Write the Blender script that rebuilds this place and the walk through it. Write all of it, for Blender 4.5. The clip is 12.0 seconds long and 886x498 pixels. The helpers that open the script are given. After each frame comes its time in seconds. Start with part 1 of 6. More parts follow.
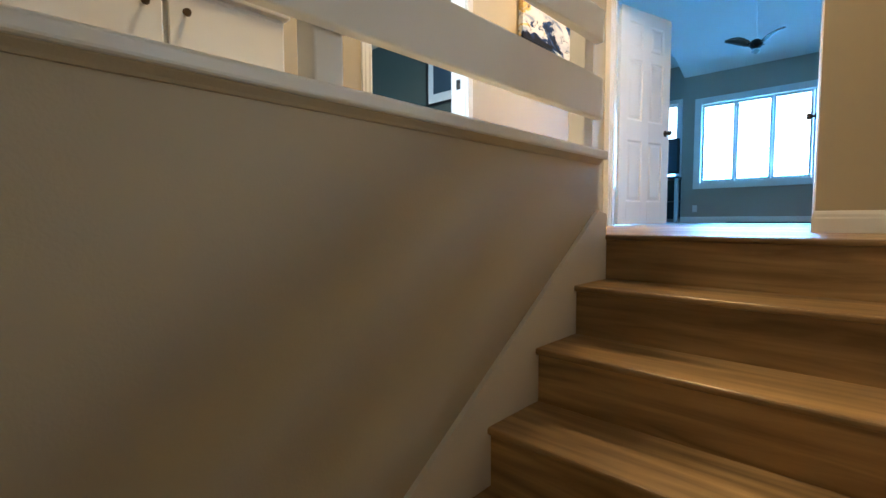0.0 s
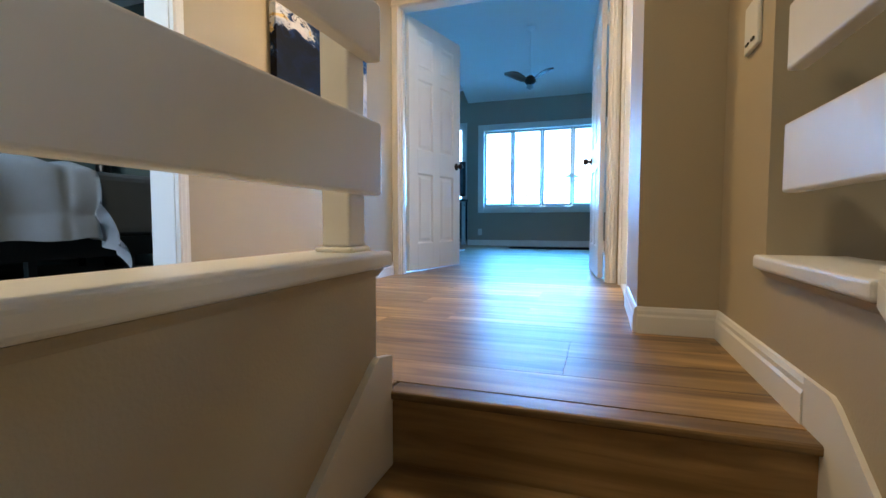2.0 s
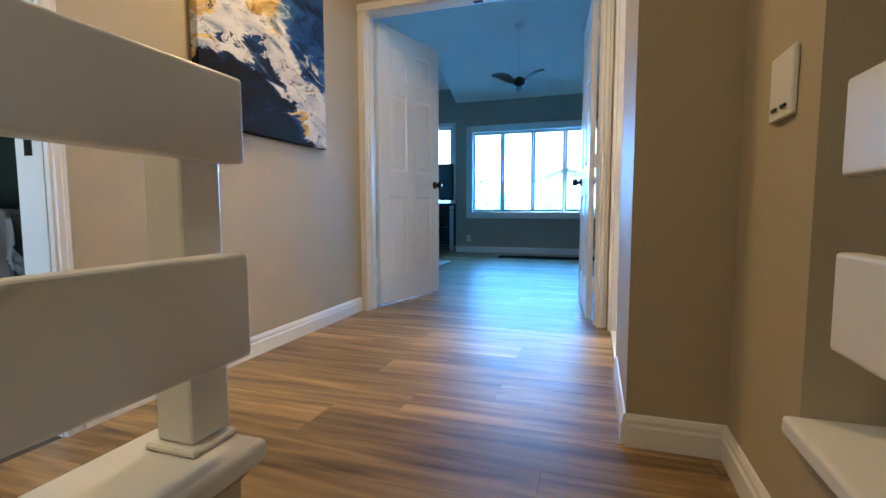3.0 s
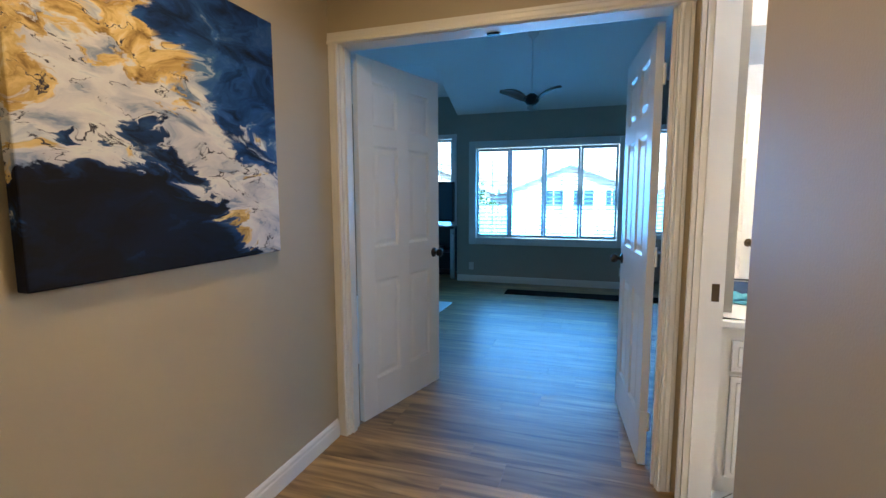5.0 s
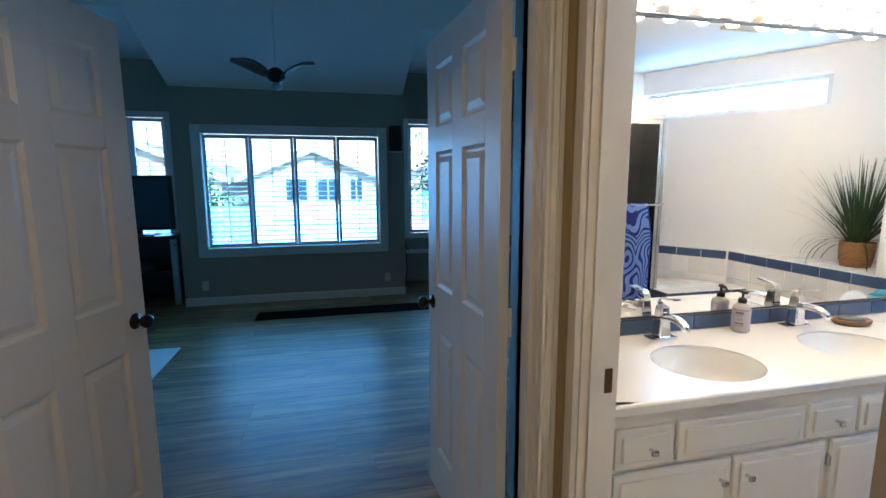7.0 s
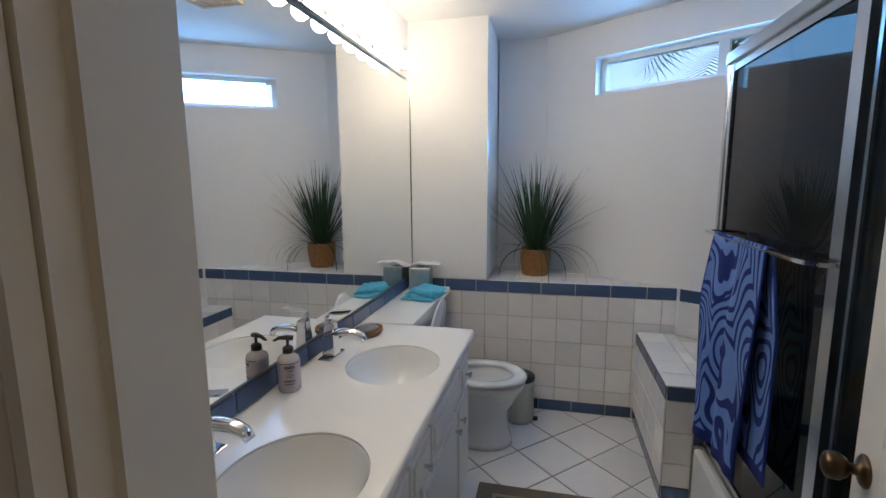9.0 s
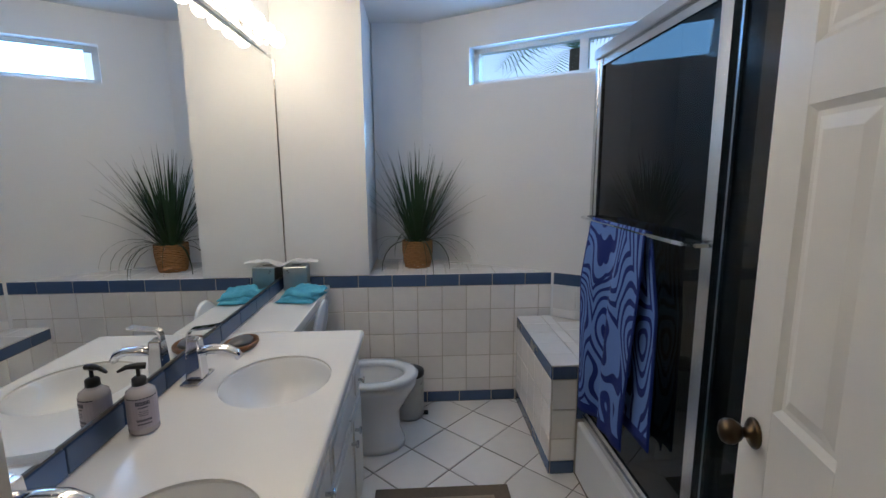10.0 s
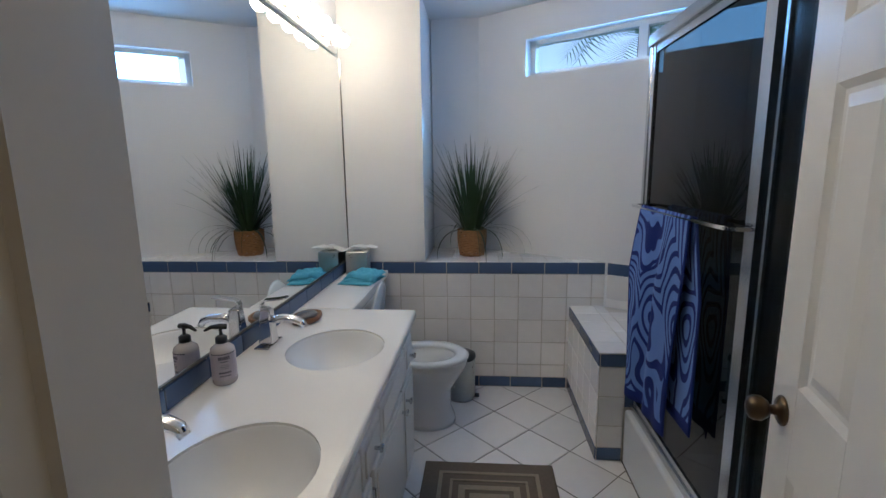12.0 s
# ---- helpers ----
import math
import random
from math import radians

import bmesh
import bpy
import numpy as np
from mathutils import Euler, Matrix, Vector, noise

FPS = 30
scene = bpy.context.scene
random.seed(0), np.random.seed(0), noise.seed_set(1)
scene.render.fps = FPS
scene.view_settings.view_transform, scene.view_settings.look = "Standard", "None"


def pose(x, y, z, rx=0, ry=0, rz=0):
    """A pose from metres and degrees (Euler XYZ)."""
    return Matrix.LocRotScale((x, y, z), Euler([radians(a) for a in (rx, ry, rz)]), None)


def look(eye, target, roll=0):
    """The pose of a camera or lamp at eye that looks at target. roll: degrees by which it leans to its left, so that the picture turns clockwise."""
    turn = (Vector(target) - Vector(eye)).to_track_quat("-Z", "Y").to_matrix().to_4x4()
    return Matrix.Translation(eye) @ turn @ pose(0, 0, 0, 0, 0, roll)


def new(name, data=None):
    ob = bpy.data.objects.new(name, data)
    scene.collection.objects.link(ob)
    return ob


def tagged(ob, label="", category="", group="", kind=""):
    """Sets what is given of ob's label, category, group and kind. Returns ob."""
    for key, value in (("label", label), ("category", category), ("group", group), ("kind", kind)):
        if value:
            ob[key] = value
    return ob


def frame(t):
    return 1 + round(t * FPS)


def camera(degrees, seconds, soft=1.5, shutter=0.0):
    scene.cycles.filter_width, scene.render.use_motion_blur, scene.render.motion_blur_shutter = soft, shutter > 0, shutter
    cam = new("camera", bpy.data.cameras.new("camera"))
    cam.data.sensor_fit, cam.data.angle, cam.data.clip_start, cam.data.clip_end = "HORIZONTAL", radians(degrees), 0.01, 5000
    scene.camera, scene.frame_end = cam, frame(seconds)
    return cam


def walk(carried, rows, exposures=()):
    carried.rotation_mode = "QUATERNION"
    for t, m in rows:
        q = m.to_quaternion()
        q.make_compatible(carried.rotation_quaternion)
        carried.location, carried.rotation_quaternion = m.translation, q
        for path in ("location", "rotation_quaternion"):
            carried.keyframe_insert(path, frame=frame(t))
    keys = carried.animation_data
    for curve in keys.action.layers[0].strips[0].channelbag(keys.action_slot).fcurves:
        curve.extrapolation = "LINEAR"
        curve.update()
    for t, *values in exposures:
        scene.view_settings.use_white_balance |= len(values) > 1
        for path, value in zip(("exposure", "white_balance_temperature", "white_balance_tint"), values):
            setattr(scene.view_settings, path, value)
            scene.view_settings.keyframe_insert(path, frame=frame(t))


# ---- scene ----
cam = camera(87.6, 12.0)
PATH = [
    (0, (0.163, 0.215, 0.064), (-1.208, 1.663, -0.063), -0.2),
    (0.5, (-0.004, 0.363, 0.082), (-1.149, 2.001, 0.003), -0.1),
    (1, (-0.185, 0.592, 0.152), (-1.106, 2.365, 0.078), 0.0),
    (1.5, (-0.195, 0.808, 0.273), (-0.975, 2.648, 0.198), -0.2),
    (2, (-0.195, 1.071, 0.407), (-0.833, 2.963, 0.292), -0.0),
    (2.5, (-0.199, 1.243, 0.546), (-0.808, 3.143, 0.416), 0.2),
    (3, (-0.158, 1.462, 0.703), (-0.78, 3.356, 0.538), -0.1),
    (5, (-0.434, 2.262, 1.285), (-1.050, 4.151, 1.062), -0.2),
    (5.5, (-0.442, 2.487, 1.317), (-0.981, 4.392, 1.029), -0.2),
    (6, (-0.487, 2.74, 1.454), (-0.853, 4.683, 1.151), -0.4),
    (6.5, (-0.619, 2.97, 1.455), (-0.638, 4.947, 1.151), -0.4),
    (7, (-0.683, 3.216, 1.45), (-0.23, 5.143, 1.161), -0.2),
    (7.5, (-0.56, 3.547, 1.442), (0.459, 5.251, 1.203), 0.1),
    (7.7, (-0.54, 3.64, 1.43), (0.698, 5.185, 1.194), 0.1),
    (9.3, (-0.191, 4.055, 1.477), (1.77, 4.306, 1.174), -0.4),
    (9.5, (-0.164, 4.083, 1.466), (1.807, 4.216, 1.155), -0.4),
    (10, (-0.132, 4.102, 1.462), (1.838, 3.994, 1.134), -0.4),
    (10.5, (-0.125, 4.109, 1.462), (1.83, 3.823, 1.154), -0.3),
    (11, (-0.17, 4.104, 1.487), (1.788, 3.849, 1.175), -0.5),
    (11.5, (-0.192, 4.102, 1.479), (1.778, 4.045, 1.142), -0.7),
    (12, (-0.238, 4.045, 1.437), (1.725, 4.208, 1.09), -0.8),
]
EXPOSURES = [(0, 3.82, 6350, 10), (0.7, 3.5, 6200, 10), (1.5, 3.35, 6100, 10), (2.5, 2.98, 6250, 10), (5, 2.36, 6250, 10), (6.5, 1.86, 6250, 10), (7, 1.63, 6500, 10), (7.5, 1.02, 6700, 10), (7.7, 0.98, 6500, 10), (9.3, 0.24, 5750, 10), (12, 0.18, 5550, 10)]
walk(cam, [(t, look(eye, target, roll)) for t, eye, target, roll in PATH], EXPOSURES)

# world and light
world = bpy.data.worlds.new("world")
scene.world = world
world.use_nodes = True
wn = world.node_tree.nodes
sky = wn.new("ShaderNodeTexSky")
sky.sky_type, sky.sun_disc = "NISHITA", False
sky.ozone_density = 2.5
sky.sun_elevation, sky.sun_rotation = radians(38), radians(150)
wn["Background"].inputs[1].default_value = 0.15
world.node_tree.links.new(sky.outputs[0], wn["Background"].inputs[0])


def lamp(name, kind, m, power, color, size=0.1, size_y=0.0):
    data = bpy.data.lights.new(name, kind)
    data.energy, data.color = power, color
    if kind == "AREA":
        data.size = size
        if size_y:
            data.shape, data.size_y = "RECTANGLE", size_y
    elif kind == "SUN":
        data.angle = size
    else:
        data.shadow_soft_size = size
    ob = new(name, data)
    ob.matrix_world = m
    return ob


lamp("sun", "SUN", look((6, -7, 9), (0, 9, 0)), 4.2, (0.30, 0.68, 1.0), radians(1))
# daylight in the window openings
lamp("daylight_main", "AREA", look((-1.13, 9.185, 1.34), (-1.13, 5, 1.1)), 25, (0.06, 0.40, 1.0), 1.95, 1.28)
lamp("daylight_side", "AREA", look((-3.53, 9.935, 1.49), (-3.53, 5, 1.2)), 13, (0.06, 0.40, 1.0), 1.45, 1.5)
lamp("daylight_side", "AREA", look((1.11, 9.935, 1.49), (1.11, 5, 1.2)), 11, (0.06, 0.40, 1.0), 1.5, 1.5)
lamp("daylight_bath", "AREA", look((2.6141, 3.1187, 2.13), (1.7813, 3.6723, 2.0)), 6.0, (0.25, 0.55, 1.0), 1.3, 0.16)
lamp("daylight_stair", "AREA", look((3.18, 1.9, 0.78), (-0.7, 1.0, -0.1)), 1.7, (1, 0.92, 0.68), 0.75, 0.75)
lamp("daylight_green", "AREA", look((-2.9, -0.62, 1.45), (-2.8, 2.4, 0.7)), 7, (0.45, 0.72, 1.0), 1.5, 1.05)
# unseen fill lamps added under the hall ceiling, without fixtures
lamp("hall_fill", "AREA", look((-0.95, 3.3, 2.42), (-0.95, 3.3, 0)), 2.4, (1, 0.68, 0.33), 0.3, 0.3)
# second added fill, placed to brighten stair treads and right-hand wall
lamp("hall_fill", "AREA", look((-1.2, 1.3, 2.42), (-1.2, 1.3, 0)), 2.3, (1, 0.80, 0.50), 0.3, 0.3)


# materials
def material(name, color, rough=0.5, metal=0.0, spec=0.5, scale=6.0, vary=0.08, bump=0.0, grain=80.0, alpha=1.0):
    """A painted or plain surface with blotches, fine grain and relief."""
    m = bpy.data.materials.new(name)
    m.use_nodes = True
    nt, p = m.node_tree, m.node_tree.nodes["Principled BSDF"]
    p.inputs["Roughness"].default_value, p.inputs["Metallic"].default_value = rough, metal
    p.inputs["Specular IOR Level"].default_value = spec
    co = nt.nodes.new("ShaderNodeTexCoord")
    no = nt.nodes.new("ShaderNodeTexNoise")
    no.inputs["Scale"].default_value, no.inputs["Detail"].default_value = scale, 6
    nt.links.new(co.outputs["Object"], no.inputs["Vector"])
    ramp = nt.nodes.new("ShaderNodeMix")
    ramp.data_type = "RGBA"
    ramp.inputs[6].default_value = (*[c * (1 - vary) for c in color], 1)
    ramp.inputs[7].default_value = (*[min(1, c * (1 + vary)) for c in color], 1)
    nt.links.new(no.outputs["Fac"], ramp.inputs[0])
    nt.links.new(ramp.outputs[2], p.inputs["Base Color"])
    fine = nt.nodes.new("ShaderNodeTexNoise")
    fine.inputs["Scale"].default_value, fine.inputs["Detail"].default_value = grain, 3
    nt.links.new(co.outputs["Object"], fine.inputs["Vector"])
    mr = nt.nodes.new("ShaderNodeMapRange")
    mr.inputs[3].default_value, mr.inputs[4].default_value = max(0.02, rough - 0.08), min(1, rough + 0.08)
    nt.links.new(no.outputs["Fac"], mr.inputs[0])
    nt.links.new(mr.outputs[0], p.inputs["Roughness"])
    if bump:
        b = nt.nodes.new("ShaderNodeBump")
        b.inputs["Strength"].default_value, b.inputs["Distance"].default_value = bump, 0.003
        nt.links.new(fine.outputs["Fac"], b.inputs["Height"])
        nt.links.new(b.outputs[0], p.inputs["Normal"])
    return m


TAN = material("tan_paint", (0.445, 0.375, 0.26), 0.55, scale=2, vary=0.04, bump=0.15, grain=160)
BEDWALL = material("greige_paint", (0.40, 0.36, 0.30), 0.6, scale=2, vary=0.04, bump=0.15, grain=160)
GREEN = material("dark_green_paint", (0.09, 0.115, 0.10), 0.6, scale=2, vary=0.05, bump=0.1)
WHITEWALL = material("white_wall_paint", (0.84, 0.84, 0.84), 0.6, scale=2, vary=0.03, bump=0.15, grain=160)
CEIL = material("ceiling_paint", (0.80, 0.80, 0.79), 0.8, scale=2, vary=0.03, bump=0.3, grain=120)
TRIM = material("white_trim_paint", (0.78, 0.76, 0.72), 0.35, scale=5, vary=0.04, bump=0.06, grain=60)
COUNTER = material("cultured_marble", (0.80, 0.79, 0.77), 0.2, scale=4, vary=0.03)


# mesh helpers
def bm_box(bm, x0, x1, y0, y1, z0, z1, bevel=0.0, seg=1):
    made = bmesh.ops.create_cube(bm, size=1.0)["verts"]
    for v in made:
        v.co = Vector((x0 + (v.co.x + 0.5) * (x1 - x0), y0 + (v.co.y + 0.5) * (y1 - y0), z0 + (v.co.z + 0.5) * (z1 - z0)))
    if bevel:
        edges = list({e for v in made for e in v.link_edges})
        bmesh.ops.bevel(bm, geom=edges, offset=bevel, segments=seg, affect="EDGES", profile=0.5)
    return bm


def box(x0, x1, y0, y1, z0, z1, bevel=0.0, seg=1):
    return bm_box(bmesh.new(), x0, x1, y0, y1, z0, z1, bevel, seg)


def prism(points, z0, z1):
    """An upright prism over a plan polygon."""
    bm = bmesh.new()
    low = [bm.verts.new((x, y, z0)) for x, y in points]
    high = [bm.verts.new((x, y, z1)) for x, y in points]
    n = len(points)
    bm.faces.new(low[::-1]), bm.faces.new(high)
    for i in range(n):
        bm.faces.new((low[i], low[(i + 1) % n], high[(i + 1) % n], high[i]))
    bmesh.ops.recalc_face_normals(bm, faces=bm.faces)
    return bm


def mesh(name, bm, mat, smooth=False):
    me = bpy.data.meshes.new(name)
    bm.to_mesh(me)
    bm.free()
    if smooth:
        for p in me.polygons:
            p.use_smooth = True
    for m in mat if isinstance(mat, (list, tuple)) else [mat]:
        me.materials.append(m)
    return me


def part(name, bm, mat, parent, label="", smooth=False):
    """Links a bmesh as one mesh object under a thing or a part."""
    ob = new(name, mesh(name, bm, mat, smooth))
    ob.parent = parent
    if label:
        ob["label"] = label
    return ob


def thing(name, label, category, m=None, group="", kind=""):
    """An empty that carries the parts of a thing."""
    ob = tagged(new(name), label, category, group, kind)
    ob.empty_display_size = 0.05
    if m is not None:
        ob.matrix_world = m
    return ob


def solid(name, bm, mat, label="", category="", kind="", m=None, smooth=False):
    ob = tagged(new(name, mesh(name, bm, mat, smooth)), label, category, "", kind)
    if m is not None:
        ob.matrix_world = m
    return ob


def structure(name, bm, mat, label, category):
    return solid(name, bm, mat, label, category, "structure")



# more materials
def plank_material(name, dark, light, rough=0.40):
    """Oak-look vinyl: grain drawn out along each piece's own x, tone by piece."""
    m = material(name, light, rough)
    nt = m.node_tree
    p = nt.nodes["Principled BSDF"]
    co, info = nt.nodes.new("ShaderNodeTexCoord"), nt.nodes.new("ShaderNodeObjectInfo")
    shift = nt.nodes.new("ShaderNodeVectorMath")
    shift.operation = "MULTIPLY_ADD"
    shift.inputs[1].default_value = (1, 1, 1)
    comb = nt.nodes.new("ShaderNodeCombineXYZ")
    far = nt.nodes.new("ShaderNodeMath")
    far.operation, far.inputs[1].default_value = "MULTIPLY", 37.0
    nt.links.new(info.outputs["Random"], far.inputs[0])
    for i in range(3):
        nt.links.new(far.outputs[0], comb.inputs[i])
    nt.links.new(co.outputs["Object"], shift.inputs[0])
    nt.links.new(comb.outputs[0], shift.inputs[2])
    mp = nt.nodes.new("ShaderNodeMapping")
    mp.inputs["Scale"].default_value = (0.9, 10, 10)
    nt.links.new(shift.outputs[0], mp.inputs["Vector"])
    g = nt.nodes.new("ShaderNodeTexNoise")
    g.inputs["Scale"].default_value, g.inputs["Detail"].default_value, g.inputs["Distortion"].default_value = 2.2, 8, 0.6
    nt.links.new(mp.outputs[0], g.inputs["Vector"])
    cr = nt.nodes.new("ShaderNodeValToRGB")
    cr.color_ramp.elements[0].position, cr.color_ramp.elements[1].position = 0.3, 0.72
    cr.color_ramp.elements[0].color, cr.color_ramp.elements[1].color = (*dark, 1), (*light, 1)
    nt.links.new(g.outputs["Fac"], cr.inputs[0])
    tone = nt.nodes.new("ShaderNodeMapRange")
    tone.inputs[3].default_value, tone.inputs[4].default_value = 0.62, 1.22
    nt.links.new(info.outputs["Random"], tone.inputs[0])
    mul = nt.nodes.new("ShaderNodeVectorMath")
    mul.operation = "MULTIPLY"
    nt.links.new(cr.outputs[0], mul.inputs[0])
    nt.links.new(tone.outputs[0], mul.inputs[1])
    nt.links.new(mul.outputs[0], p.inputs["Base Color"])
    b = nt.nodes.new("ShaderNodeBump")
    b.inputs["Strength"].default_value, b.inputs["Distance"].default_value = 0.25, 0.002
    nt.links.new(g.outputs["Fac"], b.inputs["Height"])
    nt.links.new(b.outputs[0], p.inputs["Normal"])
    return m


def varied(name, color, rough, amount=0.08, bump=0.0):
    """A fired or cut piece: tone by piece, faint mottling."""
    m = material(name, color, rough, scale=14, vary=0.05, bump=bump, grain=50)
    nt = m.node_tree
    p = nt.nodes["Principled BSDF"]
    info, tone = nt.nodes.new("ShaderNodeObjectInfo"), nt.nodes.new("ShaderNodeMapRange")
    tone.inputs[3].default_value, tone.inputs[4].default_value = 1 - amount, 1 + amount
    nt.links.new(info.outputs["Random"], tone.inputs[0])
    mul = nt.nodes.new("ShaderNodeVectorMath")
    mul.operation = "MULTIPLY"
    nt.links.new(p.inputs["Base Color"].links[0].from_socket, mul.inputs[0])
    nt.links.new(tone.outputs[0], mul.inputs[1])
    nt.links.new(mul.outputs[0], p.inputs["Base Color"])
    return m


def glass(name, color, rough=0.0, ior=1.45, spec=0.5):
    m = bpy.data.materials.new(name)
    m.use_nodes = True
    p = m.node_tree.nodes["Principled BSDF"]
    p.inputs["Base Color"].default_value = (*color, 1)
    p.inputs["Roughness"].default_value, p.inputs["IOR"].default_value = rough, ior
    p.inputs["Transmission Weight"].default_value = 1.0
    p.inputs["Specular IOR Level"].default_value = spec
    return m


def glow(name, color, strength):
    m = bpy.data.materials.new(name)
    m.use_nodes = True
    p = m.node_tree.nodes["Principled BSDF"]
    p.inputs["Base Color"].default_value = (0.9, 0.9, 0.88, 1)
    p.inputs["Emission Color"].default_value = (*color, 1)
    p.inputs["Emission Strength"].default_value = strength
    return m


def canvas_material():
    """Poured paint: a dark field below, a marbled white and gold stream, blue spray and black above."""
    m = bpy.data.materials.new("poured_paint")
    m.use_nodes = True
    nt = m.node_tree
    p = nt.nodes["Principled BSDF"]
    p.inputs["Roughness"].default_value, p.inputs["Specular IOR Level"].default_value = 0.55, 0.12
    co = nt.nodes.new("ShaderNodeTexCoord")

    def math_node(op, a_, b_, c_=None):
        n = nt.nodes.new("ShaderNodeMath")
        n.operation = op
        for i, v in enumerate((a_, b_, c_)):
            if v is None:
                continue
            if isinstance(v, (int, float)):
                n.inputs[i].default_value = v
            else:
                nt.links.new(v, n.inputs[i])
        return n.outputs[0]

    def noise_node(scale, detail, distortion, vector):
        n = nt.nodes.new("ShaderNodeTexNoise")
        n.inputs["Scale"].default_value, n.inputs["Detail"].default_value, n.inputs["Distortion"].default_value = scale, detail, distortion
        nt.links.new(vector, n.inputs["Vector"])
        return n

    def ramp_node(fac, stops):
        n = nt.nodes.new("ShaderNodeValToRGB")
        el = n.color_ramp.elements
        el[0].position, el[0].color = stops[0][0], (*stops[0][1], 1)
        el[1].position, el[1].color = stops[-1][0], (*stops[-1][1], 1)
        for pos, col in stops[1:-1]:
            el.new(pos).color = (*col, 1)
        nt.links.new(fac, n.inputs[0])
        return n.outputs[0]

    def mix_node(fac, a_, b_):
        n = nt.nodes.new("ShaderNodeMix")
        n.data_type = "RGBA"
        nt.links.new(fac, n.inputs[0]), nt.links.new(a_, n.inputs[6]), nt.links.new(b_, n.inputs[7])
        return n.outputs[2]

    def warp(vector, scale, amount, detail):
        n = noise_node(scale, detail, 0.0, vector)
        v = nt.nodes.new("ShaderNodeVectorMath")
        v.operation = "MULTIPLY_ADD"
        v.inputs[1].default_value = (amount, amount, amount)
        nt.links.new(n.outputs["Color"], v.inputs[0])
        nt.links.new(vector, v.inputs[2])
        return v.outputs[0]

    def band(fac, lo, hi):
        """Soft step from 0 at lo to 1 at hi."""
        n = nt.nodes.new("ShaderNodeMapRange")
        n.interpolation_type = "SMOOTHSTEP"
        n.inputs[1].default_value, n.inputs[2].default_value = lo, hi
        nt.links.new(fac, n.inputs[0])
        return n.outputs[0]

    sep = nt.nodes.new("ShaderNodeSeparateXYZ")
    nt.links.new(co.outputs["Object"], sep.inputs[0])
    u = math_node("MULTIPLY", sep.outputs["Y"], 1.09)
    v = math_node("MULTIPLY", sep.outputs["Z"], 1.10)
    # the flow's own axes, turned down to the far corner and drawn out along it
    flow = nt.nodes.new("ShaderNodeMapping")
    flow.inputs["Rotation"].default_value = (radians(40), 0, 0)
    flow.inputs["Scale"].default_value = (1, 0.62, 1.25)
    nt.links.new(co.outputs["Object"], flow.inputs["Vector"])
    bent = warp(warp(flow.outputs[0], 3.4, 0.36, 2), 9.0, 0.15, 4)
    wild = warp(bent, 22.0, 0.075, 4)
    # heights of the stream's lower and upper edge over the width
    low = math_node("ADD", math_node("MULTIPLY_ADD", math_node("MULTIPLY", u, u), -1.567, 0.26), math_node("MULTIPLY", u, 1.003))
    high = math_node("MULTIPLY_ADD", u, -0.95, 1.22)
    edge = noise_node(8.5, 10, 0.0, wild)
    shake = math_node("SUBTRACT", edge.outputs["Fac"], 0.5)
    above = math_node("MULTIPLY_ADD", shake, 0.70, math_node("SUBTRACT", v, low))
    below = math_node("MULTIPLY_ADD", shake, 0.80, math_node("SUBTRACT", high, v))
    stream = math_node("MULTIPLY", band(above, -0.004, 0.016), band(below, -0.03, 0.04))
    # the dark field, the blue field with spray, black in the far upper corner
    spray = noise_node(8.0, 9, 0.0, wild)
    blues = ramp_node(spray.outputs["Fac"], [(0.34, (0.004, 0.008, 0.025)), (0.45, (0.010, 0.040, 0.14)), (0.55, (0.022, 0.085, 0.26)), (0.615, (0.05, 0.13, 0.30)), (0.66, (0.42, 0.48, 0.58)), (0.70, (0.10, 0.20, 0.36))])
    night = ramp_node(spray.outputs["Fac"], [(0.40, (0.006, 0.005, 0.006)), (0.62, (0.006, 0.009, 0.024)), (0.72, (0.010, 0.03, 0.09))])
    rim = math_node("MULTIPLY", band(above, -0.085, 0.0), 0.6)
    corner = band(math_node("ADD", math_node("MULTIPLY_ADD", u, 0.55, v), math_node("MULTIPLY", shake, 0.6)), 1.34, 1.10)
    blue_here = math_node("MAXIMUM", rim, math_node("MULTIPLY", band(above, 0.0, 0.2), corner))
    fields = mix_node(blue_here, night, blues)
    # the stream: lavender white, cool towards the far end, marbled with blue, gold laid over in patches
    marble = noise_node(8.0, 10, 0.0, wild)
    pale = ramp_node(marble.outputs["Fac"], [(0.28, (0.03, 0.08, 0.20)), (0.36, (0.22, 0.28, 0.40)), (0.43, (0.50, 0.51, 0.56)), (0.52, (0.66, 0.64, 0.65)), (0.60, (0.72, 0.72, 0.70)), (0.68, (0.40, 0.45, 0.54)), (0.74, (0.10, 0.18, 0.32))])
    gilt = noise_node(5.2, 8, 0.0, wild)
    sheen = noise_node(15.0, 9, 0.0, wild)
    gold = ramp_node(sheen.outputs["Fac"], [(0.34, (0.16, 0.09, 0.03)), (0.45, (0.52, 0.34, 0.11)), (0.56, (0.74, 0.54, 0.22)), (0.66, (0.80, 0.68, 0.42))])
    gold_here = band(math_node("MULTIPLY_ADD", u, -0.17, gilt.outputs["Fac"]), 0.455, 0.485)
    paint = mix_node(gold_here, pale, gold)
    # dark threads between the colours
    thread = noise_node(6.5, 7, 0.0, wild)
    ridge = math_node("ABSOLUTE", math_node("SUBTRACT", thread.outputs["Fac"], 0.47), 0.0)
    line = math_node("MULTIPLY", band(ridge, 0.013, 0.004), band(sheen.outputs["Fac"], 0.45, 0.52))
    dark_line = ramp_node(sheen.outputs["Fac"], [(0.4, (0.012, 0.02, 0.05)), (0.6, (0.05, 0.045, 0.06))])
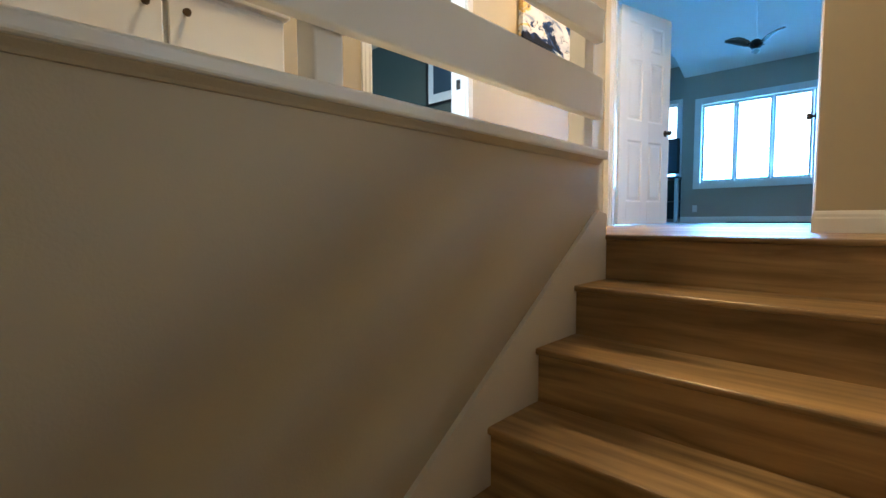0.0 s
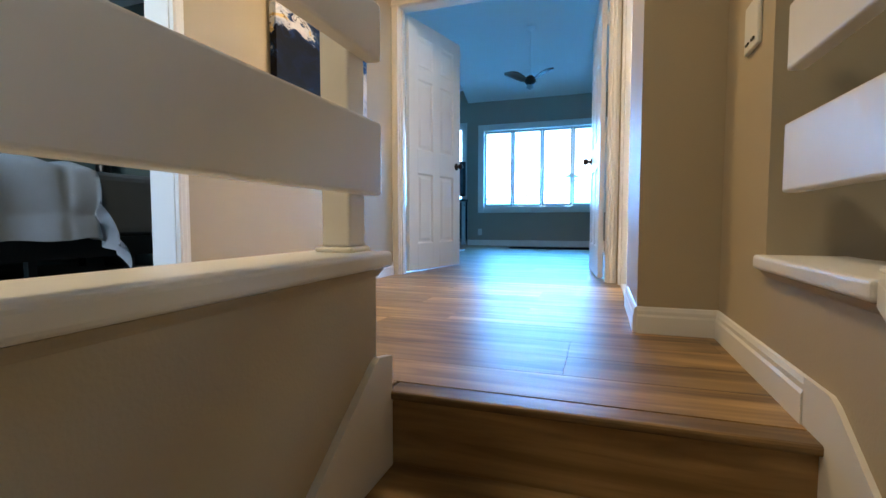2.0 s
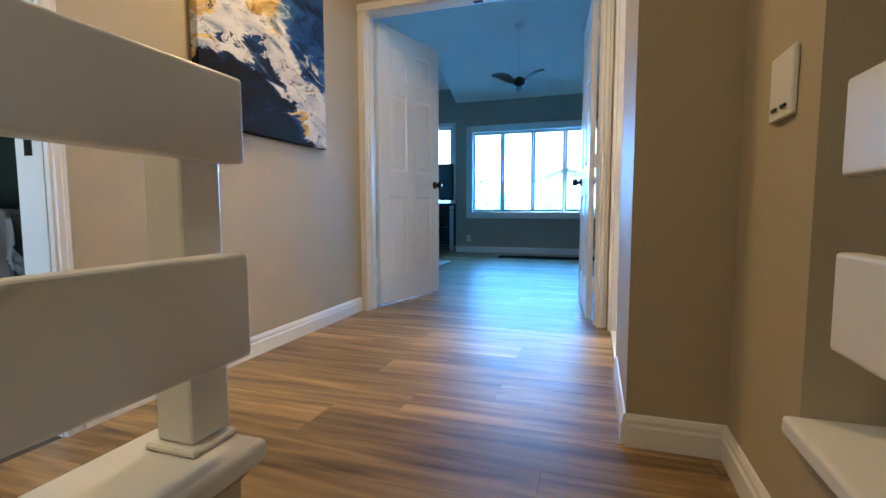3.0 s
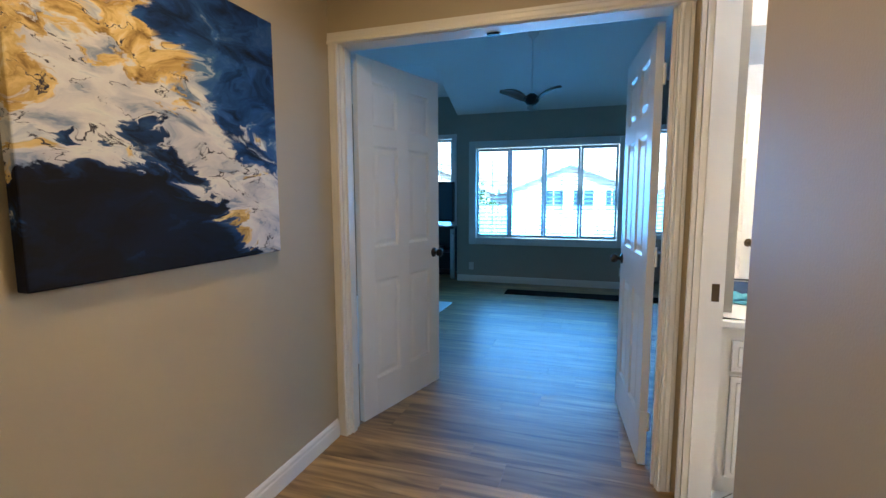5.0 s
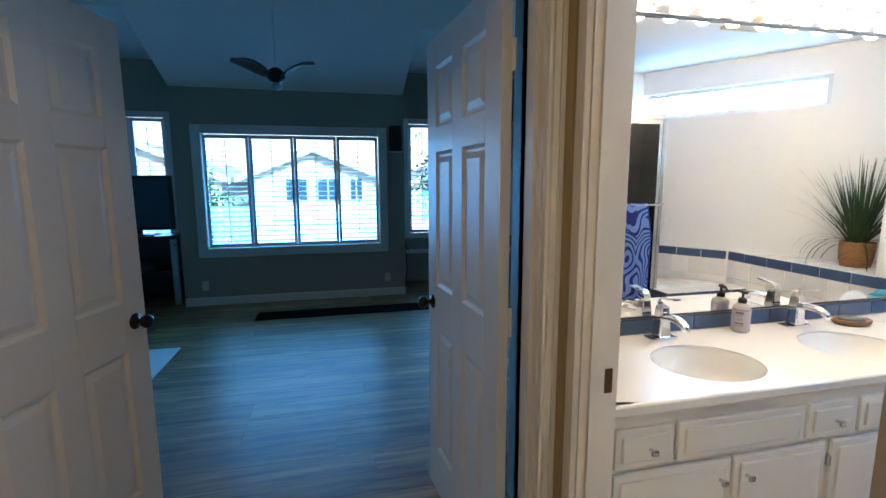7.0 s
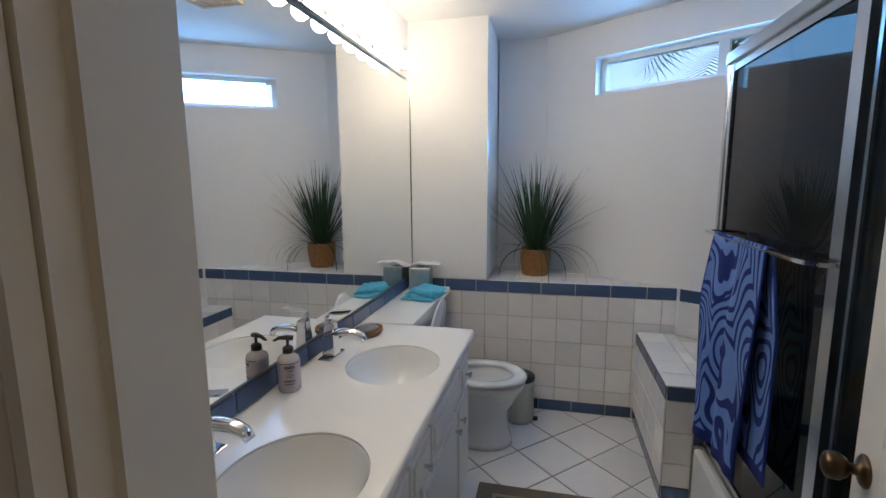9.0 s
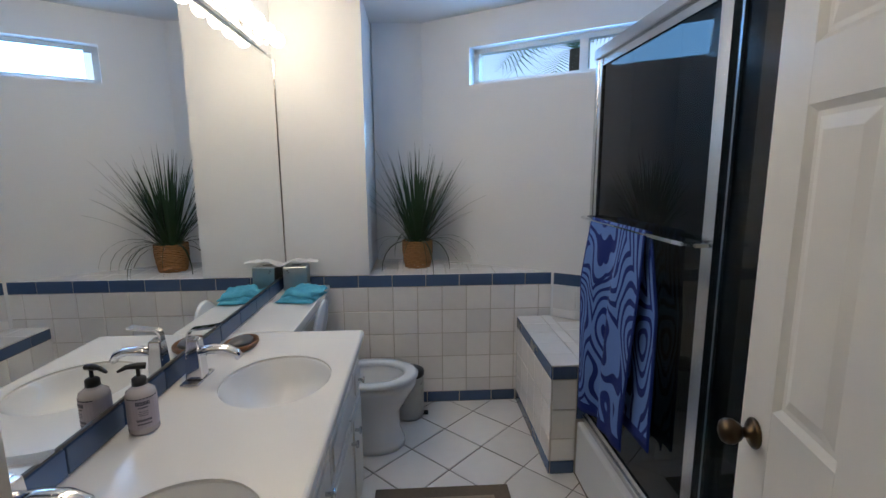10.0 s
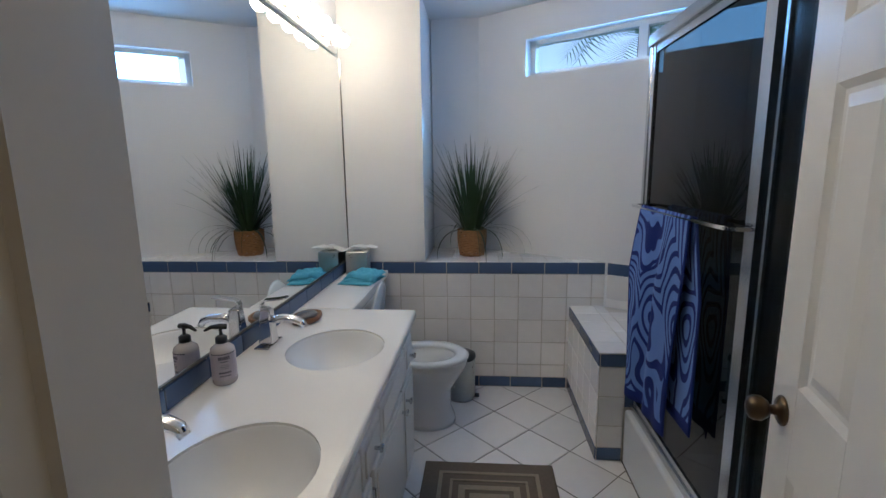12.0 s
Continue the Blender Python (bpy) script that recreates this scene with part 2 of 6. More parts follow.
    paint = mix_node(line, paint, dark_line)
    nt.links.new(mix_node(stream, fields, paint), p.inputs["Base Color"])
    b = nt.nodes.new("ShaderNodeBump")
    b.inputs["Strength"].default_value, b.inputs["Distance"].default_value = 0.25, 0.003
    nt.links.new(sheen.outputs["Fac"], b.inputs["Height"])
    nt.links.new(b.outputs[0], p.inputs["Normal"])
    return m


def towel_material():
    """Terry cloth with rings of dark blue waves on light blue."""
    m = bpy.data.materials.new("wave_terry")
    m.use_nodes = True
    nt = m.node_tree
    p = nt.nodes["Principled BSDF"]
    p.inputs["Roughness"].default_value = 0.95
    co = nt.nodes.new("ShaderNodeTexCoord")
    mp = nt.nodes.new("ShaderNodeMapping")
    mp.inputs["Scale"].default_value = (1.0, 0.0, 0.62)
    nt.links.new(co.outputs["Object"], mp.inputs["Vector"])
    wn_ = nt.nodes.new("ShaderNodeTexNoise")
    wn_.inputs["Scale"].default_value, wn_.inputs["Detail"].default_value = 4.5, 1
    nt.links.new(mp.outputs[0], wn_.inputs["Vector"])
    add = nt.nodes.new("ShaderNodeVectorMath")
    add.operation = "MULTIPLY_ADD"
    add.inputs[1].default_value = (0.24, 0.24, 0.24)
    nt.links.new(wn_.outputs["Color"], add.inputs[0])
    nt.links.new(mp.outputs[0], add.inputs[2])
    vo = nt.nodes.new("ShaderNodeTexVoronoi")
    vo.inputs["Scale"].default_value = 3.4
    nt.links.new(add.outputs[0], vo.inputs["Vector"])
    mu = nt.nodes.new("ShaderNodeMath")
    mu.operation, mu.inputs[1].default_value = "MULTIPLY", 74
    nt.links.new(vo.outputs["Distance"], mu.inputs[0])
    si = nt.nodes.new("ShaderNodeMath")
    si.operation = "SINE"
    nt.links.new(mu.outputs[0], si.inputs[0])
    cr = nt.nodes.new("ShaderNodeValToRGB")
    cr.color_ramp.elements[0].position, cr.color_ramp.elements[1].position = 0.30, 0.38
    cr.color_ramp.elements[0].color, cr.color_ramp.elements[1].color = (0.004, 0.018, 0.17, 1), (0.13, 0.23, 0.58, 1)
    mr = nt.nodes.new("ShaderNodeMapRange")
    mr.inputs[1].default_value, mr.inputs[2].default_value = -1, 1
    nt.links.new(si.outputs[0], mr.inputs[0])
    nt.links.new(mr.outputs[0], cr.inputs[0])
    nt.links.new(cr.outputs[0], p.inputs["Base Color"])
    fz = nt.nodes.new("ShaderNodeTexNoise")
    fz.inputs["Scale"].default_value = 420
    nt.links.new(co.outputs["Object"], fz.inputs["Vector"])
    b = nt.nodes.new("ShaderNodeBump")
    b.inputs["Strength"].default_value, b.inputs["Distance"].default_value = 0.6, 0.003
    nt.links.new(fz.outputs["Fac"], b.inputs["Height"])
    nt.links.new(b.outputs[0], p.inputs["Normal"])
    return m


PLANK = plank_material("oak_plank", (0.125, 0.073, 0.031), (0.56, 0.355, 0.15))
STEPWOOD = plank_material("oak_step", (0.21, 0.125, 0.05), (0.58, 0.37, 0.165), 0.36)
FGROUT = material("dark_grout", (0.20, 0.18, 0.16), 0.9, scale=20, vary=0.15)
GROUT = material("grout", (0.60, 0.56, 0.51), 0.85, scale=20, vary=0.1)
WTILE = varied("white_glazed_tile", (0.88, 0.86, 0.84), 0.16)
BTILE = varied("blue_glazed_tile", (0.075, 0.12, 0.225), 0.18, 0.15)
FTILE = varied("white_floor_tile", (0.85, 0.83, 0.81), 0.2, 0.06)
SINK = material("porcelain", (0.76, 0.78, 0.80), 0.06, scale=3, vary=0.02)
CHROME = material("chrome", (0.8, 0.8, 0.82), 0.08, 1.0, scale=10, vary=0.03)
ALU = material("brushed_aluminium", (0.62, 0.63, 0.64), 0.22, 1.0, scale=12, vary=0.06)
BRONZE = material("oiled_bronze", (0.035, 0.028, 0.024), 0.3, 0.8, scale=30, vary=0.2)
BRASS = material("aged_brass", (0.12, 0.08, 0.045), 0.32, 1.0, scale=25, vary=0.25)
MATBLACK = material("black_rubber", (0.008, 0.008, 0.009), 0.97, spec=0.05, scale=20, vary=0.2, bump=0.4)
BLACK = material("black_plastic", (0.012, 0.012, 0.013), 0.35, scale=20, vary=0.1)
CABINET = material("white_cabinet_paint", (0.76, 0.74, 0.69), 0.35, scale=4, vary=0.04, bump=0.05)
SHUTTER = material("white_shutter_paint", (0.78, 0.78, 0.77), 0.4, scale=6, vary=0.03)
MIRROR = bpy.data.materials.new("mirror_silver")
MIRROR.use_nodes = True
for key, val in (("Base Color", (0.9, 0.91, 0.9, 1)), ("Metallic", 1.0), ("Roughness", 0.0)):
    MIRROR.node_tree.nodes["Principled BSDF"].inputs[key].default_value = val
PANE = glass("clear_glass", (1, 1, 1), 0.0, 1.1)
SMOKED = glass("smoked_glass", (0.04, 0.041, 0.039), 0.0, 1.25)
BULB = glow("lit_bulb", (1.0, 0.79, 0.53), 19.5)
WICKER = material("woven_seagrass", (0.32, 0.16, 0.06), 0.8, scale=60, vary=0.4, bump=0.6, grain=120)
LEAF = material("grass_leaf", (0.028, 0.062, 0.020), 0.4, scale=25, vary=0.35)
TEAL = material("teal_terry", (0.11, 0.43, 0.60), 0.95, scale=30, vary=0.12, bump=0.8, grain=500)
RUGBROWN = material("brown_mat_pile", (0.16, 0.125, 0.09), 0.95, scale=60, vary=0.2, bump=0.8, grain=420)
RUGLIGHT = material("beige_mat_pile", (0.33, 0.28, 0.20), 0.95, scale=60, vary=0.2, bump=0.8, grain=420)
BEDCLOTH = material("grey_quilt", (0.52, 0.56, 0.60), 0.85, scale=10, vary=0.1, bump=0.3, grain=90)
CARPET = material("dark_floor", (0.07, 0.055, 0.045), 0.6, scale=10, vary=0.25)
PAPER = material("tissue_paper", (0.85, 0.85, 0.85), 0.9, scale=20, vary=0.03)
SATIN = material("brushed_steel_box", (0.45, 0.47, 0.46), 0.3, 0.9, scale=20, vary=0.12)
STUCCO = material("pale_stucco", (0.80, 0.77, 0.72), 0.9, scale=3, vary=0.08, bump=0.4, grain=40)
ROOF = material("roof_shingle", (0.42, 0.38, 0.36), 0.9, scale=12, vary=0.3, bump=0.5, grain=12)
DARKPANE = material("dark_window_pane", (0.05, 0.09, 0.13), 0.08, scale=2, vary=0.2)
GRASS = material("lawn", (0.07, 0.11, 0.04), 0.95, scale=1.5, vary=0.4)
BARK = material("bark", (0.12, 0.085, 0.06), 0.9, scale=12, vary=0.35, bump=0.6, grain=30)
PALMLEAF = material("palm_leaf", (0.12, 0.24, 0.16), 0.5, scale=8, vary=0.3)
TREELEAF = material("tree_leaf", (0.05, 0.10, 0.03), 0.6, scale=8, vary=0.4)
OUTLETMAT = material("white_plastic", (0.74, 0.73, 0.70), 0.4, scale=10, vary=0.03)


# shapes
def cyl(bm, p0, p1, r0, r1=None, n=16, cap=True):
    """A tapered cylinder from p0 to p1."""
    r1 = r0 if r1 is None else r1
    a, b = Vector(p0), Vector(p1)
    d = (b - a).normalized()
    u = d.orthogonal().normalized()
    w = d.cross(u)
    rings = []
    for c, r in ((a, r0), (b, r1)):
        rings.append([bm.verts.new(c + r * (math.cos(2 * math.pi * i / n) * u + math.sin(2 * math.pi * i / n) * w)) for i in range(n)])
    for i in range(n):
        bm.faces.new((rings[0][i], rings[0][(i + 1) % n], rings[1][(i + 1) % n], rings[1][i]))
    if cap:
        bm.faces.new(rings[0][::-1]), bm.faces.new(rings[1])
    return bm


def lathe(bm, profile, n=24, sx=1.0, sy=1.0, cx=0.0, cy=0.0):
    """A surface of revolution about z from (radius, height) pairs, scaled to an oval."""
    rings = [[bm.verts.new((cx + sx * r * math.cos(2 * math.pi * i / n), cy + sy * r * math.sin(2 * math.pi * i / n), z)) for i in range(n)] for r, z in profile]
    for a, b in zip(rings, rings[1:]):
        for i in range(n):
            bm.faces.new((a[i], a[(i + 1) % n], b[(i + 1) % n], b[i]))
    return bm


def tube(bm, points, radius, n=10):
    """A round tube along points; radius may be one number or one per point."""
    pts = [Vector(p) for p in points]
    rad = radius if isinstance(radius, (list, tuple)) else [radius] * len(pts)
    rings, u = [], None
    for i, c in enumerate(pts):
        d = (pts[min(i + 1, len(pts) - 1)] - pts[max(i - 1, 0)]).normalized()
        u = d.orthogonal().normalized() if u is None else (u - d * u.dot(d)).normalized()
        w = d.cross(u)
        rings.append([bm.verts.new(c + rad[i] * (math.cos(2 * math.pi * k / n) * u + math.sin(2 * math.pi * k / n) * w)) for k in range(n)])
    for a, b in zip(rings, rings[1:]):
        for k in range(n):
            bm.faces.new((a[k], a[(k + 1) % n], b[(k + 1) % n], b[k]))
    bm.faces.new(rings[0][::-1]), bm.faces.new(rings[-1])
    return bm


def sweep(profile, origin, u, v, way):
    """A moulding: a closed profile in the plane (u, v) at origin, drawn out along the vector way."""
    bm = bmesh.new()
    o, u, v, way = Vector(origin), Vector(u), Vector(v), Vector(way)
    a = [bm.verts.new(o + p * u + q * v) for p, q in profile]
    b = [bm.verts.new(o + p * u + q * v + way) for p, q in profile]
    n = len(profile)
    bm.faces.new(a[::-1]), bm.faces.new(b)
    for i in range(n):
        bm.faces.new((a[i], a[(i + 1) % n], b[(i + 1) % n], b[i]))
    bmesh.ops.recalc_face_normals(bm, faces=bm.faces)
    return bm


BASE_PROFILE = [(0, 0), (0.014, 0), (0.014, 0.062), (0.010, 0.070), (0.010, 0.082), (0.005, 0.094), (0.0, 0.098)]
CASING_PROFILE = [(0, 0), (0.016, 0.002), (0.018, 0.010), (0.013, 0.020), (0.013, 0.036), (0.009, 0.042), (0.009, 0.055), (0, 0.057)]


def baseboard(x0, y0, x1, y1, nx, ny, z=0.0, mat=None):
    """A baseboard along a wall's foot from (x0, y0) to (x1, y1); (nx, ny) points into the room."""
    structure("baseboard", sweep(BASE_PROFILE, (x0, y0, z), (nx, ny, 0), (0, 0, 1), (x1 - x0, y1 - y0, 0)), mat or TRIM, "white painted moulded baseboard along the wall", "baseboard")


def casing(name, across, x0, x1, fixed, out, z1, label, sides=(-1, 1)):
    """Door casing: two uprights and a head round an opening from x0 to x1 along 'x' or 'y', on a wall at fixed, standing out to the side out."""
    top = thing(name, label, "door casing", kind="structure")
    for e, s in ((x0, -1), (x1, 1)):
        if s not in sides:
            continue
        o, u, v = ((e, fixed, 0), (0, out, 0), (s, 0, 0)) if across == "x" else ((fixed, e, 0), (out, 0, 0), (0, s, 0))
        part("casing_upright", sweep(CASING_PROFILE, o, u, v, (0, 0, z1)), TRIM, top)
    w = 0.057
    o, u, way = ((x0 - w, fixed, z1), (0, out, 0), (x1 - x0 + 2 * w, 0, 0)) if across == "x" else ((fixed, x0 - w, z1), (out, 0, 0), (0, x1 - x0 + 2 * w, 0))
    part("casing_head", sweep(CASING_PROFILE, o, u, (0, 0, 1), way), TRIM, top)
    return top


def knob_mesh(name, mat, length=0.055):
    """A round door knob on its rose, out along -y from the door's face."""
    bm = lathe(bmesh.new(), [(0.0, 0.0), (0.031, 0.0), (0.032, 0.004), (0.026, 0.009), (0.011, 0.012), (0.010, length - 0.03), (0.018, length - 0.026), (0.026, length - 0.014), (0.0265, length - 0.002), (0.022, length + 0.007), (0.012, length + 0.012), (0.0, length + 0.013)], 20)
    bmesh.ops.rotate(bm, verts=bm.verts, matrix=Matrix.Rotation(radians(90), 3, "X"))
    return mesh(name, bm, mat, True)


def panel_door(name, width, m, label, knob_mat, knob_z=0.905, hinge_mat=None):
    """A six-panel door: hinge edge at the origin, leaf along +x, 35 mm thick about y = 0."""
    top = thing(name, label, "door", m, kind="structure")
    w, h, t = width, 2.018, 0.0175
    st, mid = 0.115, 0.105
    zs = [(0.22, 0.80), (0.99, 1.56), (1.66, 1.90)]
    xs = [(st, (w - mid) / 2), ((w + mid) / 2, w - st)]
    bm = bmesh.new()
    for x0, x1 in ((0, st), ((w - mid) / 2, (w + mid) / 2), (w - st, w)):
        bm_box(bm, x0, x1, -t, t, 0, h, 0.0015)
    for z0, z1 in ((0, zs[0][0]), (zs[0][1], zs[1][0]), (zs[1][1], zs[2][0]), (zs[2][1], h)):
        for x0, x1 in xs:
            bm_box(bm, x0, x1, -t, t, z0, z1)
    part("door_frame", bm, TRIM, top)
    for z0, z1 in zs:
        for x0, x1 in xs:
            bm = bmesh.new()
            for s in (-1, 1):
                rings = []
                for inset, depth in ((0.0, t - 0.001), (0.012, t - 0.010), (0.022, t - 0.010), (0.045, t - 0.003)):
                    rings.append([bm.verts.new((x, s * depth, z)) for x, z in ((x0 + inset, z0 + inset), (x1 - inset, z0 + inset), (x1 - inset, z1 - inset), (x0 + inset, z1 - inset))])
                for a, b in zip(rings, rings[1:]):
                    for i in range(4):
                        bm.faces.new((a[i], a[(i + 1) % 4], b[(i + 1) % 4], b[i]))
                bm.faces.new(rings[-1])
            bmesh.ops.recalc_face_normals(bm, faces=bm.faces)
            part("panel", bm, TRIM, top)
    for s in (-1, 1):
        k = new("knob", knob_mesh("knob", knob_mat))
        k.parent = top
        k.matrix_basis = pose(w - 0.062, s * t, knob_z, 0, 0, 0 if s < 0 else 180)
        k["label"] = "round metal door knob"
    part("latch_plate", box(w - 0.001, w + 0.002, -0.011, 0.011, knob_z - 0.03, knob_z + 0.03, 0.001), knob_mat, top)
    for z in (0.22, 1.0, 1.80):
        part("hinge", cyl(box(-0.002, 0.002, -0.016, 0.016, z - 0.045, z + 0.045), (-0.004, -t - 0.004, z - 0.045), (-0.004, -t - 0.004, z + 0.045), 0.006), TRIM if hinge_mat is None else hinge_mat, top)
    return top

# ---- hall and stairs: structure ----
def boxes(*rows):
    bm = bmesh.new()
    for r in rows:
        bm_box(bm, *r)
    return bm


LW = -1.72
structure("wall_hall_left", boxes((LW - 0.12, LW, -1.5, 1.67, -0.1, 2.44), (LW - 0.12, LW, 2.427, 4.37, -0.1, 2.44), (LW - 0.12, LW, 1.67, 2.427, 2.03, 2.44)), TAN, "tan painted hallway wall with a bedroom doorway", "wall")
structure("wall_bedroom_door", boxes((LW - 0.12, -1.675, 4.37, 4.48, -0.1, 2.44), (-0.125, 0.06, 4.37, 4.48, -0.1, 2.44), (-1.675, -0.125, 4.37, 4.48, 2.05, 2.44)), TAN, "tan painted wall around the double doorway", "wall")
structure("wall_hall_right", boxes((-0.056, 0.06, 2.907, 3.545, -0.1, 2.44), (-0.056, -0.02, 3.545, 3.60, -0.1, 2.44), (-0.056, 0.06, 4.294, 4.37, -0.1, 2.44), (-0.056, 0.06, 3.545, 4.294, 2.05, 2.44)), TAN, "tan painted hallway wall beside the bathroom door", "wall")
structure("wall_stair_head", boxes((0.21, 0.33, 2.45, 2.907, -1.0, 2.44), (0.06, 0.33, 2.907, 3.0, -1.0, 2.44)), TAN, "tan painted wall at the head of the stairs", "wall")
structure("wall_stair_north", box(0.33, 3.3, 2.45, 2.55, -2.2, 2.44), TAN, "tan painted wall beyond the stair railing", "wall")
structure("half_wall_left", box(-0.82, -0.68, -1.5, 2.025, -2.0, 0.304), TAN, "tan painted half wall beside the stairs", "wall")
# half wall on the other side: level at the head, then falling with the stairs
bm = bmesh.new()
side = [(2.45, -2.2), (2.45, 0.285), (1.90, 0.285), (0.35, -0.83), (-1.5, -0.83), (-1.5, -2.2)]
a = [bm.verts.new((0.21, y, z)) for y, z in side]
b = [bm.verts.new((0.33, y, z)) for y, z in side]
bm.faces.new(a), bm.faces.new(b[::-1])
for i in range(len(side)):
    bm.faces.new((a[i], b[i], b[(i + 1) % len(side)], a[(i + 1) % len(side)]))
bmesh.ops.recalc_face_normals(bm, faces=bm.faces)
structure("half_wall_right", bm, TAN, "tan painted half wall falling along the stairs", "wall")
structure("wall_stair_east", boxes((3.2, 3.3, -1.5, 1.6, -2.2, 2.44), (3.2, 3.3, 2.2, 2.55, -2.2, 2.44), (3.2, 3.3, 1.6, 2.2, -2.2, 0.9), (3.2, 3.3, 1.6, 2.2, 1.5, 2.44)), TAN, "tan painted stairwell wall with a window opening", "wall")
structure("wall_south", box(LW - 0.12, 3.3, -1.6, -1.5, -2.2, 2.44), TAN, "tan painted end wall of the hallway", "wall")
structure("ceiling_hall", boxes((LW - 0.12, 0.33, -1.6, 3.0, 2.44, 2.54), (0.33, 3.3, -1.6, 2.552, 2.44, 2.54), (LW - 0.12, 0.06, 3.0, 4.48, 2.44, 2.54)), CEIL, "white painted hallway ceiling", "ceiling")
structure("subfloor_hall", boxes((LW - 0.12, -0.70, -1.5, 4.5, -0.14, -0.006), (-0.70, 0.20, 2.10, 4.5, -0.14, -0.006), (-4.6, 2.2, 4.5, 9.9, -0.14, -0.006)), CARPET, "dark underlay below the oak planks", "floor")
structure("floor_lower", box(-0.82, 3.3, -1.6, 2.5, -1.79, -1.666), PLANK, "oak plank floor at the foot of the stairs", "floor")

stairs = thing("stairs", "oak vinyl stairs with rounded nosings between white skirting", "stairs", kind="structure")
for i in range(0, 9):
    y, z = 2.066 - 0.2632 * i, -0.185 * i
    tread = bmesh.new()
    bm_box(tread, -0.674, 0.206, y, y + 0.30 if i else y + 0.0737, z - 0.022, z, 0.007, 2)
    part("tread", tread, STEPWOOD if i else PLANK, stairs)
    part("riser", box(-0.674, 0.206, y + 0.018, y + 0.032, z - 0.185, z - 0.022), STEPWOOD, stairs)
for x0, x1, top, bend in ((-0.68, -0.663, 2.075, 1.998), (0.20, 0.21, 2.165, 2.045)):
    bm = bmesh.new()
    low = 0.094 - 0.70 * (bend + 0.35)
    prof = [(top, -0.2), (top, 0.086 if x0 < 0 else 0.098), (bend + 0.012, 0.098), (bend - 0.012, 0.088), (-0.35, low), (-0.35, low - 0.5), (top - 0.2, -0.5)]
    a = [bm.verts.new((x0, y, z)) for y, z in prof]
    b = [bm.verts.new((x1, y, z)) for y, z in prof]
    bm.faces.new(a), bm.faces.new(b[::-1])
    for i in range(len(prof)):
        bm.faces.new((a[i], b[i], b[(i + 1) % len(prof)], a[(i + 1) % len(prof)]))
    bmesh.ops.recalc_face_normals(bm, faces=bm.faces)
    part("skirting_board", bm, TRIM, stairs, "white painted sloping skirting board")

baseboard(LW, 2.473, LW, 4.35, 1, 0)
baseboard(LW, 1.40, LW, 1.61, 1, 0)
baseboard(-0.056, 2.907, -0.056, 3.48, -1, 0)
baseboard(-0.056, 2.907, 0.21, 2.907, 0, -1)
baseboard(0.21, 2.165, 0.21, 2.907, -1, 0)
baseboard(-0.82, 0.1, -0.82, 2.025, -1, 0)

casing("casing_bedroom_doors", "x", -1.663, -0.137, 4.37, -1, 2.038, "white moulded casing round the double doors")
casing("casing_bedroom_inside", "x", -1.663, -0.137, 4.48, 1, 2.038, "white moulded casing on the bedroom side")
jamb = thing("door_jamb_double", "white painted jamb of the double doorway", "door jamb", kind="structure")
for x0, x1 in ((-1.675, -1.658), (-0.142, -0.125)):
    part("jamb_side", box(x0, x1, 4.372, 4.478, 0, 2.05), TRIM, jamb)
    s = 1 if x0 < -1 else -1
    xa, xb = (x1, x1 + 0.012) if s > 0 else (x0 - 0.012, x0)
    part("door_stop", box(xa, xb, 4.40, 4.435, 0, 2.035), TRIM, jamb)
part("jamb_head", box(-1.658, -0.142, 4.372, 4.478, 2.036, 2.05), TRIM, jamb)
part("ball_catch", box(-0.93, -0.87, 4.44, 4.465, 2.028, 2.036, 0.002), BRONZE, jamb, "dark metal catch plate")
panel_door("door_1", 0.762, pose(-1.655, 4.512, 0.012, 0, 0, 74.6), "white six-panel door standing open into the bedroom", BRONZE)
panel_door("door_2", 0.735, pose(-0.182, 4.53, 0.012, 0, 0, 95.5), "white six-panel door standing open into the bedroom", BRONZE)

casing("casing_green_room", "y", 1.682, 2.415, LW, 1, 2.03, "white moulded casing round the dark bedroom's doorway")
jamb = thing("door_jamb_green", "white painted jamb with a dark strike plate", "door jamb", kind="structure")
for y0, y1 in ((1.67, 1.685), (2.412, 2.427)):
    part("jamb_side", box(LW - 0.12, LW - 0.002, y0, y1, 0, 2.03), TRIM, jamb)
part("jamb_head", box(LW - 0.12, LW - 0.002, 1.685, 2.412, 2.015, 2.03), TRIM, jamb)
part("strike_plate", box(LW - 0.075, LW - 0.045, 2.408, 2.412, 0.87, 0.93), BRONZE, jamb)

casing("casing_bathroom", "y", 3.557, 4.284, -0.056, -1, 2.038, "white moulded casing beside the bathroom doorway", (1,))
jamb = thing("door_jamb_bathroom", "white painted bathroom jamb with a brass strike plate", "door jamb", kind="structure")
for y0, y1 in ((3.545, 3.562), (4.279, 4.294)):
    part("jamb_side", box(-0.054, 0.058, y0, y1, 0, 2.05), TRIM, jamb)
part("door_stop", box(-0.03, 0.012, 4.270, 4.279, 0, 2.035), TRIM, jamb)
part("jamb_head", box(-0.054, 0.058, 3.562, 4.279, 2.036, 2.05), TRIM, jamb)
part("strike_plate", box(0.013, 0.041, 4.2755, 4.279, 0.875, 0.945, 0.001), BRASS, jamb, "worn brass strike plate")
panel_door("door_3", 0.705, pose(0.078, 3.545, 0.012, 0, 0, -13.2), "white six-panel bathroom door with a brass knob, open", BRASS, 0.915)


